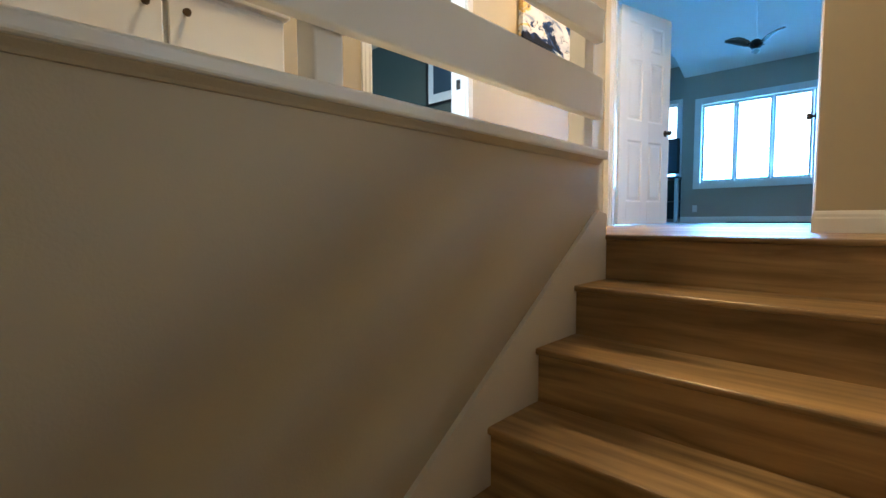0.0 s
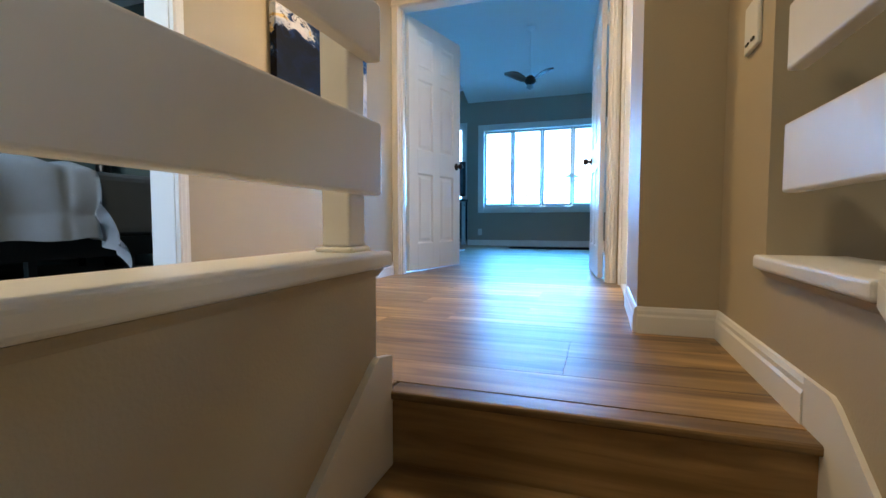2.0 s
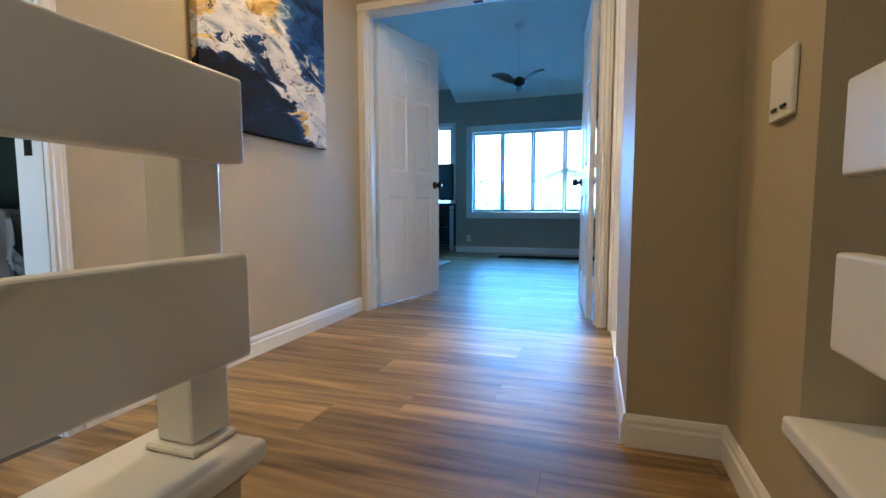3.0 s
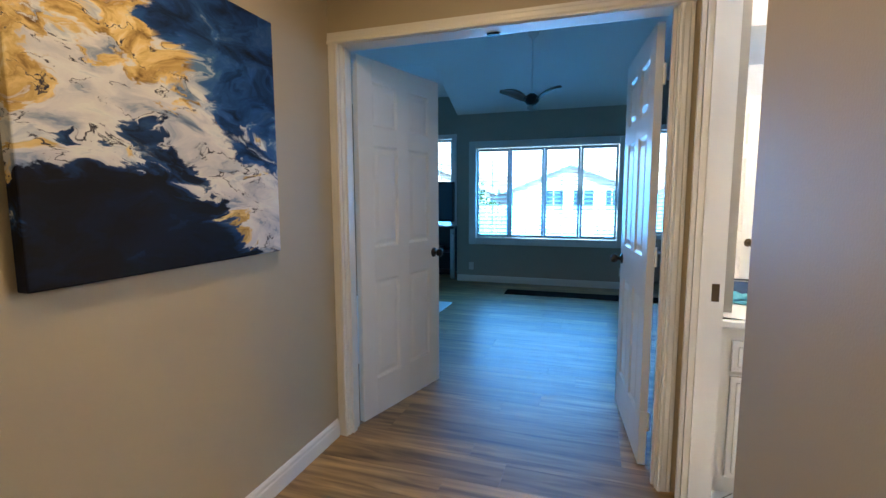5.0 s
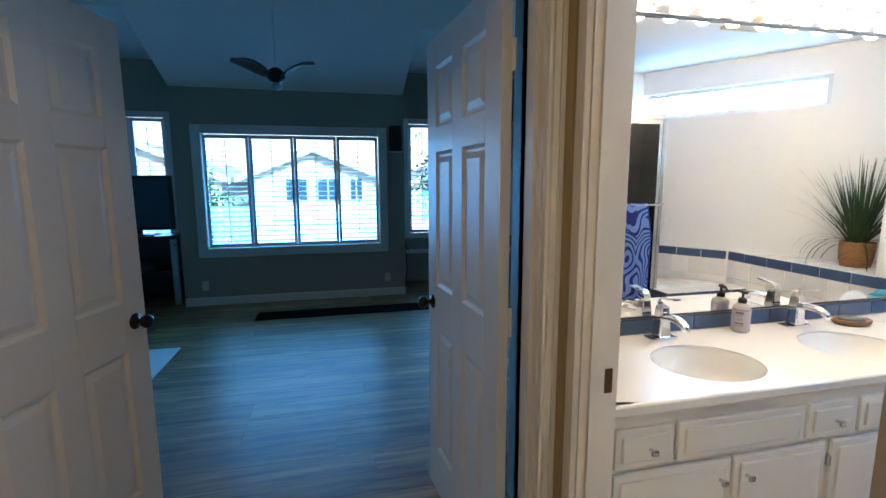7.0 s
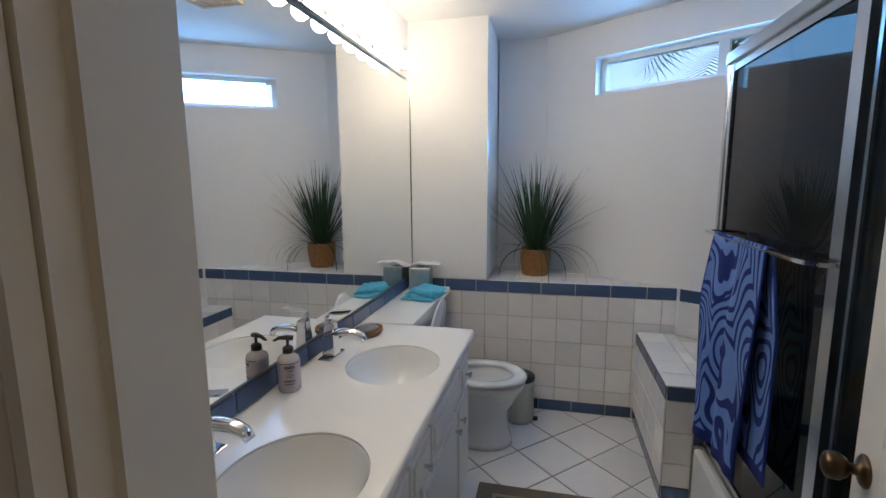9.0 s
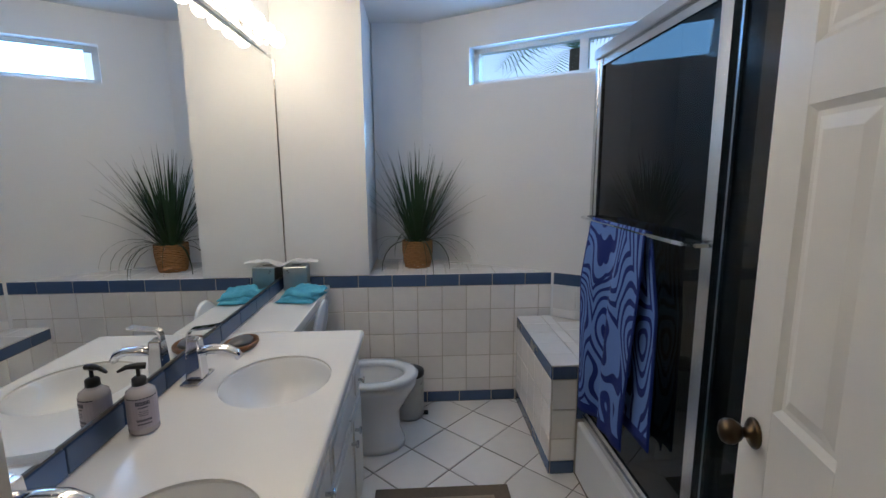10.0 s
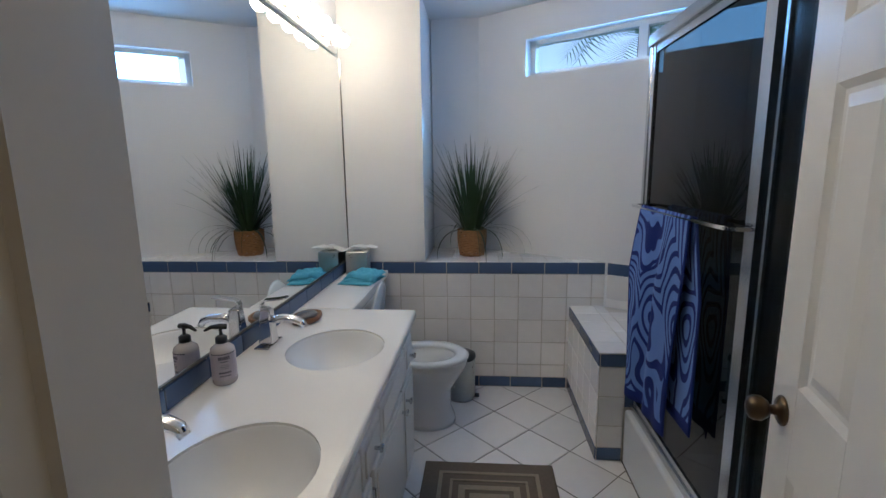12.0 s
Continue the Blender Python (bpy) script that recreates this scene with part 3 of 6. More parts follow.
# ---- railings ----
def railing(name, x_face, out, y0, y1, cap_z, posts, label, board_end, boards):
    """Flat boards on posts over a capped half wall; x_face is the stair side, out points away from the stairs."""
    top = thing(name, label, "railing")
    xa, xb = sorted((x_face - out * 0.030, x_face + out * 0.175))
    part("cap", box(xa, xb, y0, y1 + 0.03, cap_z, cap_z + 0.036, 0.009, 3), TRIM, top, "wide white cap board")
    cove = sweep([(0, 0), (0.006, 0), (0.010, 0.006), (0.020, 0.016), (0.022, 0.019), (0, 0.019)], (x_face, y0, cap_z - 0.0195), (-out, 0, 0), (0, 0, 1), (0, y1 - y0, 0))
    part("cove_moulding", cove, TAN, top, "narrow moulding below the cap")
    bx0, bx1 = sorted((x_face, x_face + out * 0.038))
    for z, h in boards:
        part("board", box(bx0, bx1, y0, board_end, z, z + h, 0.007, 3), TRIM, top)
    for y in posts:
        px0, px1 = sorted((x_face + out * 0.038, x_face + out * 0.110))
        part("post", box(px0, px1, y - 0.0375, y + 0.0375, cap_z + 0.048, boards[-1][0] + 0.11, 0.006, 2), TRIM, top)
        part("post_base", box(px0 - 0.012, px1 + 0.012, y - 0.05, min(y + 0.05, y1 + 0.026), cap_z + 0.036, cap_z + 0.048, 0.004), TRIM, top)
    return top


railing("railing_left", -0.68, -1, -1.5, 2.025, 0.304, (2.012, 0.79, -0.40, -1.3), "white painted flat-board railing on a capped half wall", 2.062, ((0.470, 0.168), (0.776, 0.130)))
r = railing("railing_right", 0.21, 1, 1.90, 2.42, 0.289, (1.955,), "white painted flat-board railing above the stair wall", 2.362, ((0.476, 0.160), (0.755, 0.152)))
bm = bmesh.new()
for z0 in (0.285,):
    a = [bm.verts.new((x, y, z)) for x in (0.188, 0.365) for y, z in ((1.90, 0.325), (0.35, -0.79), (0.35, -0.83), (1.90, 0.285))]
    for f in ((0, 1, 2, 3), (7, 6, 5, 4), (0, 4, 5, 1), (1, 5, 6, 2), (2, 6, 7, 3), (3, 7, 4, 0)):
        bm.faces.new([a[i] for i in f])
bmesh.ops.recalc_face_normals(bm, faces=bm.faces)
part("sloping_cap", bm, TRIM, r, "white cap board falling with the stairs")
for dz in (0.188, 0.462):
    bm = bmesh.new()
    a = [bm.verts.new((x, y, z)) for x in (0.21, 0.248) for y, z in ((1.90, 0.285 + dz + 0.152), (0.35, -0.83 + dz + 0.152), (0.35, -0.83 + dz), (1.90, 0.285 + dz))]
    for f in ((0, 1, 2, 3), (7, 6, 5, 4), (0, 4, 5, 1), (1, 5, 6, 2), (2, 6, 7, 3), (3, 7, 4, 0)):
        bm.faces.new([a[i] for i in f])
    bmesh.ops.recalc_face_normals(bm, faces=bm.faces)
    part("sloping_board", bm, TRIM, r)

# ---- hall things ----
art = thing("painting", "large unframed canvas of poured navy, white and gold paint", "painting", pose(LW, 2.966, 1.064))
part("canvas", box(0.003, 0.042, 0, 0.918, 0, 0.912, 0.004, 2), canvas_material(), art)

plate = thing("wall_switch", "white wall control plate with two small switches", "switch", pose(0.21, 2.605, 0.89))
part("plate", box(-0.012, 0, -0.06, 0.06, 0, 0.135, 0.003), OUTLETMAT, plate)
for y in (-0.025, 0.025):
    part("switch_slot", box(-0.016, -0.012, y - 0.013, y + 0.013, 0.02, 0.026), BLACK, plate)

cab = thing("hall_cabinet", "white painted low hall cabinet with small knobs", "cabinet", pose(LW + 0.004, -0.555, 0))
part("body", box(0, 0.10, 0, 1.72, 0, 0.86), CABINET, cab)
part("cabinet_top", box(0, 0.135, -0.015, 1.735, 0.86, 0.895, 0.008, 2), CABINET, cab)
for i in range(4):
    d = part("cabinet_door", box(0.10, 0.12, 0.012 + 0.428 * i, 0.424 + 0.428 * i, 0.06, 0.84, 0.004), CABINET, cab)
    y = (0.37 if i % 2 == 0 else 0.065) + 0.428 * i
    k = cyl(cyl(bmesh.new(), (0.12, y, 0.77), (0.135, y, 0.77), 0.006), (0.135, y, 0.77), (0.147, y, 0.77), 0.014, 0.011)
    part("knob", k, BRASS, d)

# ---- dark green bedroom beyond the doorway ----
structure("wall_green_north", box(-5.2, LW - 0.12, 4.36, 4.46, -0.1, 2.44), GREEN, "dark green painted bedroom wall", "wall")
structure("wall_green_west", boxes((-5.3, -5.2, -0.6, 4.46, -0.1, 2.44)), GREEN, "dark green painted bedroom side wall", "wall")
structure("wall_green_south", boxes((-5.3, -3.7, -0.7, -0.6, -0.1, 2.44), (-2.1, LW - 0.12, -0.7, -0.6, -0.1, 2.44), (-3.7, -2.1, -0.7, -0.6, -0.1, 0.9), (-3.7, -2.1, -0.7, -0.6, 2.0, 2.44)), GREEN, "dark green painted bedroom wall with a window opening", "wall")
structure("ceiling_green", box(-5.3, LW - 0.12, -0.7, 4.46, 2.44, 2.54), CEIL, "white painted bedroom ceiling", "ceiling")
structure("floor_green", box(-5.3, LW - 0.12, -0.7, 4.46, -0.12, -0.004), CARPET, "dark brown plank floor of the bedroom", "floor")
structure("wall_green_lining", boxes((LW - 0.135, LW - 0.12, -0.6, 1.67, 0, 2.44), (LW - 0.135, LW - 0.12, 2.427, 4.36, 0, 2.44)), GREEN, "dark green inner face of the bedroom wall", "wall")
DARKSHEET = material("dark_grey_sheet", (0.17, 0.18, 0.19), 0.9, scale=8, vary=0.15, bump=0.3, grain=60)
LINEN = material("linen_shade", (0.30, 0.27, 0.22), 0.9, scale=30, vary=0.1, bump=0.2)
bed = thing("bed", "bed with a grey-blue quilted comforter over a black frame", "bed", pose(-3.98, 2.24, 0, 0, 0, 90))
part("bed_rail", boxes((-0.40, 1.56, -0.95, -0.91, 0.20, 0.32), (-0.40, 1.56, 1.02, 1.06, 0.20, 0.32), (-0.40, -0.36, -0.91, 1.02, 0.20, 0.32), (1.52, 1.56, -0.91, 1.02, 0.20, 0.32), (-0.36, 1.52, -0.91, 1.02, 0.28, 0.32)), BLACK, bed, "black metal bed rails")
for x in (-0.37, 0.25, 0.45, 1.0, 1.53):
    for y in (-0.92, 1.03):
        part("leg", box(x - 0.02, x + 0.02, y - 0.02, y + 0.02, 0, 0.20), BLACK, bed)
part("mattress", box(-0.40, 1.58, -0.94, 1.04, 0.32, 0.715, 0.05, 3), DARKSHEET, bed, "dark grey fitted sheet over the mattress")
bm = bmesh.new()
nx, ny = 84, 76
grid = []
for i in range(nx + 1):
    row = []
    for j in range(ny + 1):
        u, v = -0.90 + 2.06 * i / nx, -1.40 + 2.0 * j / ny
        ou, ov = max(0.0, u - 0.70, -0.42 - u), max(0.0, -0.94 - v)
        drop = math.hypot(ou, ov)
        turn = min(1.0, drop / 0.06)
        flare = 0.22 * min(ou, ov) + 0.02 * math.sin(u * 13) * min(1, ov * 4)
        x = max(-0.42, min(0.70, u)) + math.copysign(0.035 * turn + flare, u) * (ou > 0)
        y = max(-0.94, v) - (0.035 * turn + flare) * (ov > 0)
        puff = abs(math.sin(u * 10.5)) ** 0.5 * abs(math.sin((v + 0.05) * 10.5)) ** 0.5
        z = 0.725 + 0.045 * puff * (1 - 0.8 * turn) + 0.015 * noise.noise(Vector((u * 5, v * 5, 0))) - max(0.0, drop - 0.03) * 0.98
        if ov > 0.03:
            y -= 0.030 * puff
        if ou > 0.03:
            x += math.copysign(0.030 * puff, u)
        row.append(bm.verts.new((x, y, max(0.03, z))))
    grid.append(row)
for i in range(nx):
    for j in range(ny):
        bm.faces.new((grid[i][j], grid[i + 1][j], grid[i + 1][j + 1], grid[i][j + 1]))
part("comforter", bm, BEDCLOTH, bed, "grey-blue quilted comforter", True)
for x in (0.10, 1.05):
    bm = bmesh.new()
    bmesh.ops.create_uvsphere(bm, u_segments=20, v_segments=12, radius=1)
    for v in bm.verts:
        v.co = Vector((x + 0.32 * math.copysign(abs(v.co.x) ** 0.6, v.co.x), 0.82 + 0.20 * math.copysign(abs(v.co.y) ** 0.6, v.co.y), 0.84 + 0.11 * v.co.z))
    part("pillow", bm, BEDCLOTH, bed, "", True)
stand = thing("nightstand", "dark wooden nightstand beside the bed", "nightstand", pose(-4.62, 4.21, 0))
part("body", box(-0.2, 0.2, -0.15, 0.14, 0.08, 0.76, 0.005), BLACK, stand)
part("drawer", box(-0.18, 0.18, -0.165, -0.15, 0.50, 0.74, 0.003), BLACK, stand)
for x in (-0.17, 0.17):
    for y in (-0.12, 0.11):
        part("leg", box(x - 0.02, x + 0.02, y - 0.02, y + 0.02, 0, 0.08), BLACK, stand)
tl = thing("table_lamp", "linen drum-shaded table lamp on the nightstand", "lamp", pose(-4.62, 4.20, 0.76))
part("lamp_base", lathe(bmesh.new(), [(0.0, 0), (0.08, 0), (0.085, 0.02), (0.05, 0.06), (0.065, 0.15), (0.04, 0.30), (0.012, 0.38), (0.0, 0.38)]), BRONZE, tl, "", True)
part("shade", lathe(bmesh.new(), [(0.13, 0.36), (0.11, 0.62), (0.107, 0.62), (0.127, 0.36)]), LINEN, tl, "", True)
pd = thing("pendant_light", "dark six-sided hanging lamp shade below the ceiling", "lamp", pose(-4.1, 3.6, 2.2))
part("shade", lathe(bmesh.new(), [(0.11, 0.12), (0.115, 0.10), (0.06, 0.0), (0.0, -0.005)], 6), BRONZE, pd)
part("stem", cyl(bmesh.new(), (0, 0, 0.1), (0, 0, 0.24), 0.012, n=8), BRONZE, pd)
fr = thing("framed_picture", "dark framed picture with a pale mat on the green wall", "picture", pose(-3.74, 4.36, 1.46))
for r_ in ((-0.28, -0.25, 0, 0.75), (0.25, 0.28, 0, 0.75), (-0.25, 0.25, 0, 0.03), (-0.25, 0.25, 0.72, 0.75)):
    part("frame_side", box(r_[0], r_[1], -0.03, 0, r_[2], r_[3]), BLACK, fr)
part("mat_board", box(-0.25, 0.25, -0.012, -0.002, 0.03, 0.72), PAPER, fr)
part("print", box(-0.16, 0.16, -0.016, -0.0125, 0.14, 0.6), DARKPANE, fr, "dark print with a few pale marks")


# ---- bedroom beyond the double doors ----
structure("wall_bedroom_far", boxes((-2.42, -2.14, 9.07, 9.22, -0.1, 2.60), (-0.115, 0.19, 9.07, 9.22, -0.1, 2.60), (-2.14, -0.115, 9.07, 9.22, -0.1, 0.667), (-2.14, -0.115, 9.07, 9.22, 2.01, 2.60)), BEDWALL, "greige bedroom wall with a wide shuttered window", "wall")
structure("wall_alcove_sides", boxes((-2.42, -2.30, 9.22, 9.82, -0.1, 3.0), (0.07, 0.19, 9.22, 9.82, -0.1, 3.0)), BEDWALL, "greige return walls of the window alcoves", "wall")
for n, (x0, x1) in enumerate(((-4.6, -2.42), (0.19, 2.2))):
    wa, wb = (-4.3, -2.71) if n == 0 else (0.36, 1.9)
    structure("wall_alcove_back", boxes((x0, wa, 9.82, 9.95, -0.1, 3.0), (wb, x1, 9.82, 9.95, -0.1, 3.0), (wa, wb, 9.82, 9.95, -0.1, 0.70), (wa, wb, 9.82, 9.95, 2.265, 3.0)), BEDWALL, "greige alcove wall with a shuttered window", "wall")
structure("wall_bedroom_left", box(-4.72, -4.6, 4.48, 9.95, -0.1, 4.5), BEDWALL, "greige bedroom side wall", "wall")
structure("wall_bedroom_right", box(2.2, 2.32, 5.0, 9.95, -0.1, 4.5), BEDWALL, "greige bedroom side wall", "wall")
structure("wall_bedroom_near", boxes((-4.6, LW - 0.12, 4.48, 4.56, -0.1, 4.5), (LW - 0.12, 0.06, 4.481, 4.56, 2.44, 4.5), (0.06, 2.2, 5.0, 5.08, -0.1, 4.5), (0.06, 0.14, 4.48, 5.0, -0.1, 4.5)), BEDWALL, "greige bedroom wall beside the doors", "wall")


def slab(points, t=0.08):
    """A flat slab over a four-cornered top face, t thick upwards."""
    bm = bmesh.new()
    a = [bm.verts.new(p) for p in points]
    b = [bm.verts.new((p[0], p[1], p[2] + t)) for p in points]
    bm.faces.new(a), bm.faces.new(b[::-1])
    n = len(points)
    for i in range(n):
        bm.faces.new((a[i], b[i], b[(i + 1) % n], a[(i + 1) % n]))
    bmesh.ops.recalc_face_normals(bm, faces=bm.faces)
    return bm


def vault(y):
    return 2.505 + 0.40 * (9.07 - y)


structure("ceiling_bedroom_slope", slab([(-4.7, 4.45, vault(4.45)), (2.3, 4.45, vault(4.45)), (2.3, 7.97, vault(7.97)), (-4.7, 7.97, vault(7.97))]), CEIL, "white sloping bedroom ceiling", "ceiling")
structure("ceiling_bedroom_dormer", slab([(-2.42, 7.97, vault(7.97)), (0.19, 7.97, vault(7.97)), (0.19, 9.1, vault(9.1)), (-2.42, 9.1, vault(9.1))]), CEIL, "white sloping ceiling down to the window wall", "ceiling")
structure("ceiling_alcoves", boxes((-4.7, -2.42, 7.97, 9.95, 2.945, 3.02), (0.19, 2.3, 7.97, 9.95, 2.945, 3.02)), CEIL, "white flat alcove ceilings", "ceiling")
def cheek(x0, x1):
    return sweep([(7.97, vault(7.97) + 0.005), (9.2, vault(9.2) + 0.005), (9.2, 3.0), (7.97, 3.0)], (x0, 0, 0), (0, 1, 0), (0, 0, 1), (x1 - x0, 0, 0))


def two(a_, b_):
    me = bpy.data.meshes.new("join")
    b_.to_mesh(me)
    b_.free()
    a_.from_mesh(me)
    bpy.data.meshes.remove(me)
    return a_


structure("vault_cheeks", two(cheek(-2.42, -2.38), cheek(0.15, 0.19)), CEIL, "white cheeks between sloping and flat ceiling", "ceiling")
baseboard(-2.42, 9.07, 0.19, 9.07, 0, -1)


def shutter_window(name, x0, x1, z0, z1, y, panels, label, trim=0.075):
    """A window in a wall at y: outer trim, hinged shutter panels with tilted slats, a pane behind."""
    top = thing(name, label, "window", kind="structure")
    for r_ in ((x0 - trim, x0 + 0.012, z0 - trim, z1 + trim), (x1 - 0.012, x1 + trim, z0 - trim, z1 + trim), (x0 + 0.012, x1 - 0.012, z0 - trim, z0 + 0.012), (x0 + 0.012, x1 - 0.012, z1 - 0.012, z1 + trim)):
        part("window_frame", box(r_[0], r_[1], y - 0.03, y + 0.012, r_[2], r_[3], 0.004), SHUTTER, top)
    pane = part("pane", box(x0, x1, y + 0.125, y + 0.13, z0, z1), PANE, top)
    pane.visible_shadow = False
    w = (x1 - x0 - 0.03) / panels
    st = 0.036
    slat = bmesh.new()
    cyl(slat, (st + 0.001, 0, 0), (w - st - 0.001, 0, 0), 0.031, n=10)
    for v in slat.verts:
        v.co.z *= 0.13
    bmesh.ops.rotate(slat, verts=slat.verts, matrix=Matrix.Rotation(radians(8), 3, "X"))
    slat_mesh = mesh("slat", slat, SHUTTER, True)
    for i in range(panels):
        xa = x0 + 0.015 + i * w
        p = part("shutter_panel", boxes((0.002, st, -0.014, 0.014, z0 + 0.016, z1 - 0.016), (w - st, w - 0.002, -0.014, 0.014, z0 + 0.016, z1 - 0.016), (st, w - st, -0.012, 0.012, z0 + 0.016, z0 + 0.06), (st, w - st, -0.012, 0.012, z1 - 0.06, z1 - 0.016)), SHUTTER, top)
        p.location = (xa, y + 0.03, 0)
        part("tilt_rod", box(w / 2 - 0.005, w / 2 + 0.005, -0.042, -0.034, z0 + 0.08, z1 - 0.08), SHUTTER, p)
        n = int((z1 - z0 - 0.12) / 0.057)
        for k in range(n):
            s = new("slat", slat_mesh)
            s.parent = p
            s.location = (0, 0, z0 + 0.06 + (k + 0.5) * (z1 - z0 - 0.12) / n)
    return top


shutter_window("window_1", -2.14, -0.115, 0.667, 2.01, 9.07, 4, "wide white plantation-shuttered window, slats open", 0.092)
shutter_window("window_2", -4.3, -2.71, 0.70, 2.265, 9.82, 4, "white plantation-shuttered alcove window, slats open", 0.06)
shutter_window("window_3", 0.36, 1.9, 0.70, 2.265, 9.82, 4, "white plantation-shuttered alcove window, slats open", 0.06)
structure("window_seat_sill", box(0.20, 1.95, 9.62, 9.82, 0.44, 0.475, 0.006), TRIM, "white sill ledge below the alcove window", "sill")

for x in (-2.197, -0.043):
    o = thing("wall_outlet", "white wall outlet plate low on the bedroom wall", "outlet", pose(x, 9.07, 0.18), group="bedroom wall outlets")
    part("plate", box(-0.036, 0.036, -0.007, 0, 0, 0.115, 0.002), OUTLETMAT, o)
    for z in (0.03, 0.075):
        part("socket", box(-0.016, 0.016, -0.011, -0.007, z - 0.012, z + 0.014, 0.002), OUTLETMAT, o)
wb_ = thing("wall_shelf_box", "small dark wall box with a white lower edge beside the window", "shelf", pose(0.085, 9.07, 1.81))
part("box", box(-0.075, 0.075, -0.06, -0.002, 0.012, 0.32, 0.004), BLACK, wb_)
part("ledge", box(-0.085, 0.085, -0.07, -0.002, 0, 0.012), TRIM, wb_)
cord = thing("power_cord", "black cord hanging at the alcove corner", "cable", pose(0.23, 9.6, 0))
part("cord", tube(bmesh.new(), [(0.10, 0, 0.485), (0.06, -0.02, 0.52), (0.02, -0.03, 0.66), (0.0, -0.02, 0.78), (0.02, -0.03, 0.55), (0.05, -0.03, 0.46), (0.06, -0.035, 0.2), (0.03, -0.03, 0.004)], 0.006, 6), BLACK, cord)

mat_ = thing("floor_mat", "long black mat on the bedroom floor below the window", "mat", pose(-0.5, 8.40, 0.001))
part("mat", box(-1.04, 1.04, -0.14, 0.14, 0, 0.014, 0.005), MATBLACK, mat_)
rug = thing("area_rug", "pale area rug on the bedroom floor", "rug", pose(-3.15, 6.445, 0.001))
part("rug_base", box(-1.11, 1.11, -1.10, 1.10, 0, 0.014, 0.005), PAPER, rug)

tv = thing("television", "black flat-screen television on its stand", "television", pose(-2.98, 9.38, 0.83))
part("screen_housing", box(-0.42, 0.42, -0.035, 0.035, 0.06, 0.70, 0.008), BLACK, tv)
part("screen", box(-0.39, 0.39, -0.039, -0.0355, 0.10, 0.67), DARKPANE, tv)
part("neck", box(-0.06, 0.06, -0.02, 0.03, 0.012, 0.06), BLACK, tv)
part("foot", box(-0.22, 0.22, -0.12, 0.12, 0, 0.012, 0.004), BLACK, tv)
ts = thing("tv_stand", "black media stand with open shelves and grey legs", "stand", pose(-2.98, 9.40, 0))
part("stand_top", box(-0.46, 0.46, -0.22, 0.22, 0.79, 0.83, 0.004), BLACK, ts)
part("shelf", box(-0.40, 0.40, -0.20, 0.20, 0.38, 0.41), BLACK, ts)
part("shelf", box(-0.40, 0.40, -0.20, 0.20, 0.06, 0.09), BLACK, ts)
part("back_panel", box(-0.40, 0.40, 0.19, 0.205, 0.09, 0.79), BLACK, ts)
for x in (-0.44, 0.44):
    for y in (-0.19, 0.19):
        part("leg", box(x - 0.035, x + 0.035, y - 0.02, y + 0.02, 0, 0.79, 0.003), SATIN, ts)
dv = thing("media_player", "black media box on the stand's middle shelf", "electronics", pose(-2.98, 9.36, 0.41))
part("case", box(-0.2, 0.2, -0.13, 0.13, 0, 0.08, 0.004), BLACK, dv)


def leaf_blade(length, width):
    """A carved palm-leaf fan blade along +x with a ribbed, pointed outline."""
    bm = bmesh.new()
    n = 12
    rows = []
    for i in range(n + 1):
        t = i / n
        half = width * (0.18 + 0.82 * math.sin(math.pi * min(1, t * 0.92 + 0.06)) ** 0.7) * (1 - 0.25 * t) * (1 + 0.05 * math.cos(t * 40))
        rows.append([bm.verts.new((0.06 + t * length, s * half, 0.05 * math.sin(t * 2.4) - 0.02 * abs(s) + h)) for h in (0.0, 0.006) for s in (-1, -0.5, 0, 0.5, 1)])
    for a, b in zip(rows, rows[1:]):
        for o in (0, 5):
            for k in range(4):
                bm.faces.new((a[o + k], a[o + k + 1], b[o + k + 1], b[o + k]))
        bm.faces.new((a[0], a[5], b[5], b[0])), bm.faces.new((a[4], b[4], b[9], a[9]))
    bmesh.ops.recalc_face_normals(bm, faces=bm.faces)
    return bm


WOODDARK = material("dark_carved_wood", (0.10, 0.055, 0.03), 0.5, scale=18, vary=0.35, bump=0.4, grain=60)
fz_ = 2.34
fan = thing("ceiling_fan", "ceiling fan with carved dark leaf-shaped blades on a rod", "fan", pose(-1.13, 7.6, fz_))
part("downrod", cyl(bmesh.new(), (0, 0, 0.08), (0, 0, vault(7.6) - fz_), 0.005, n=10), CEIL, fan)
part("canopy", lathe(bmesh.new(), [(0.065, vault(7.6) - fz_ - 0.02), (0.06, vault(7.6) - fz_ - 0.05), (0.012, vault(7.6) - fz_ - 0.09)]), CEIL, fan, "", True)
part("motor", lathe(bmesh.new(), [(0.0, 0.09), (0.03, 0.085), (0.075, 0.05), (0.08, 0.0), (0.05, -0.035), (0.0, -0.04)]), BRONZE, fan, "", True)
part("light_kit", lathe(bmesh.new(), [(0.03, -0.04), (0.05, -0.06), (0.05, -0.085), (0.0, -0.11)]), SATIN, fan, "", True)
blade = mesh("blade", leaf_blade(0.31, 0.092), WOODDARK, True)
for ang in (-24, 206, 96):
    b_ = new("blade", blade)
    b_.parent = fan
    b_.matrix_basis = pose(0, 0, 0.02, 16, -9, ang)
    part("blade_arm", box(0.05, 0.10, -0.012, 0.012, -0.004, 0.004), BRONZE, b_)

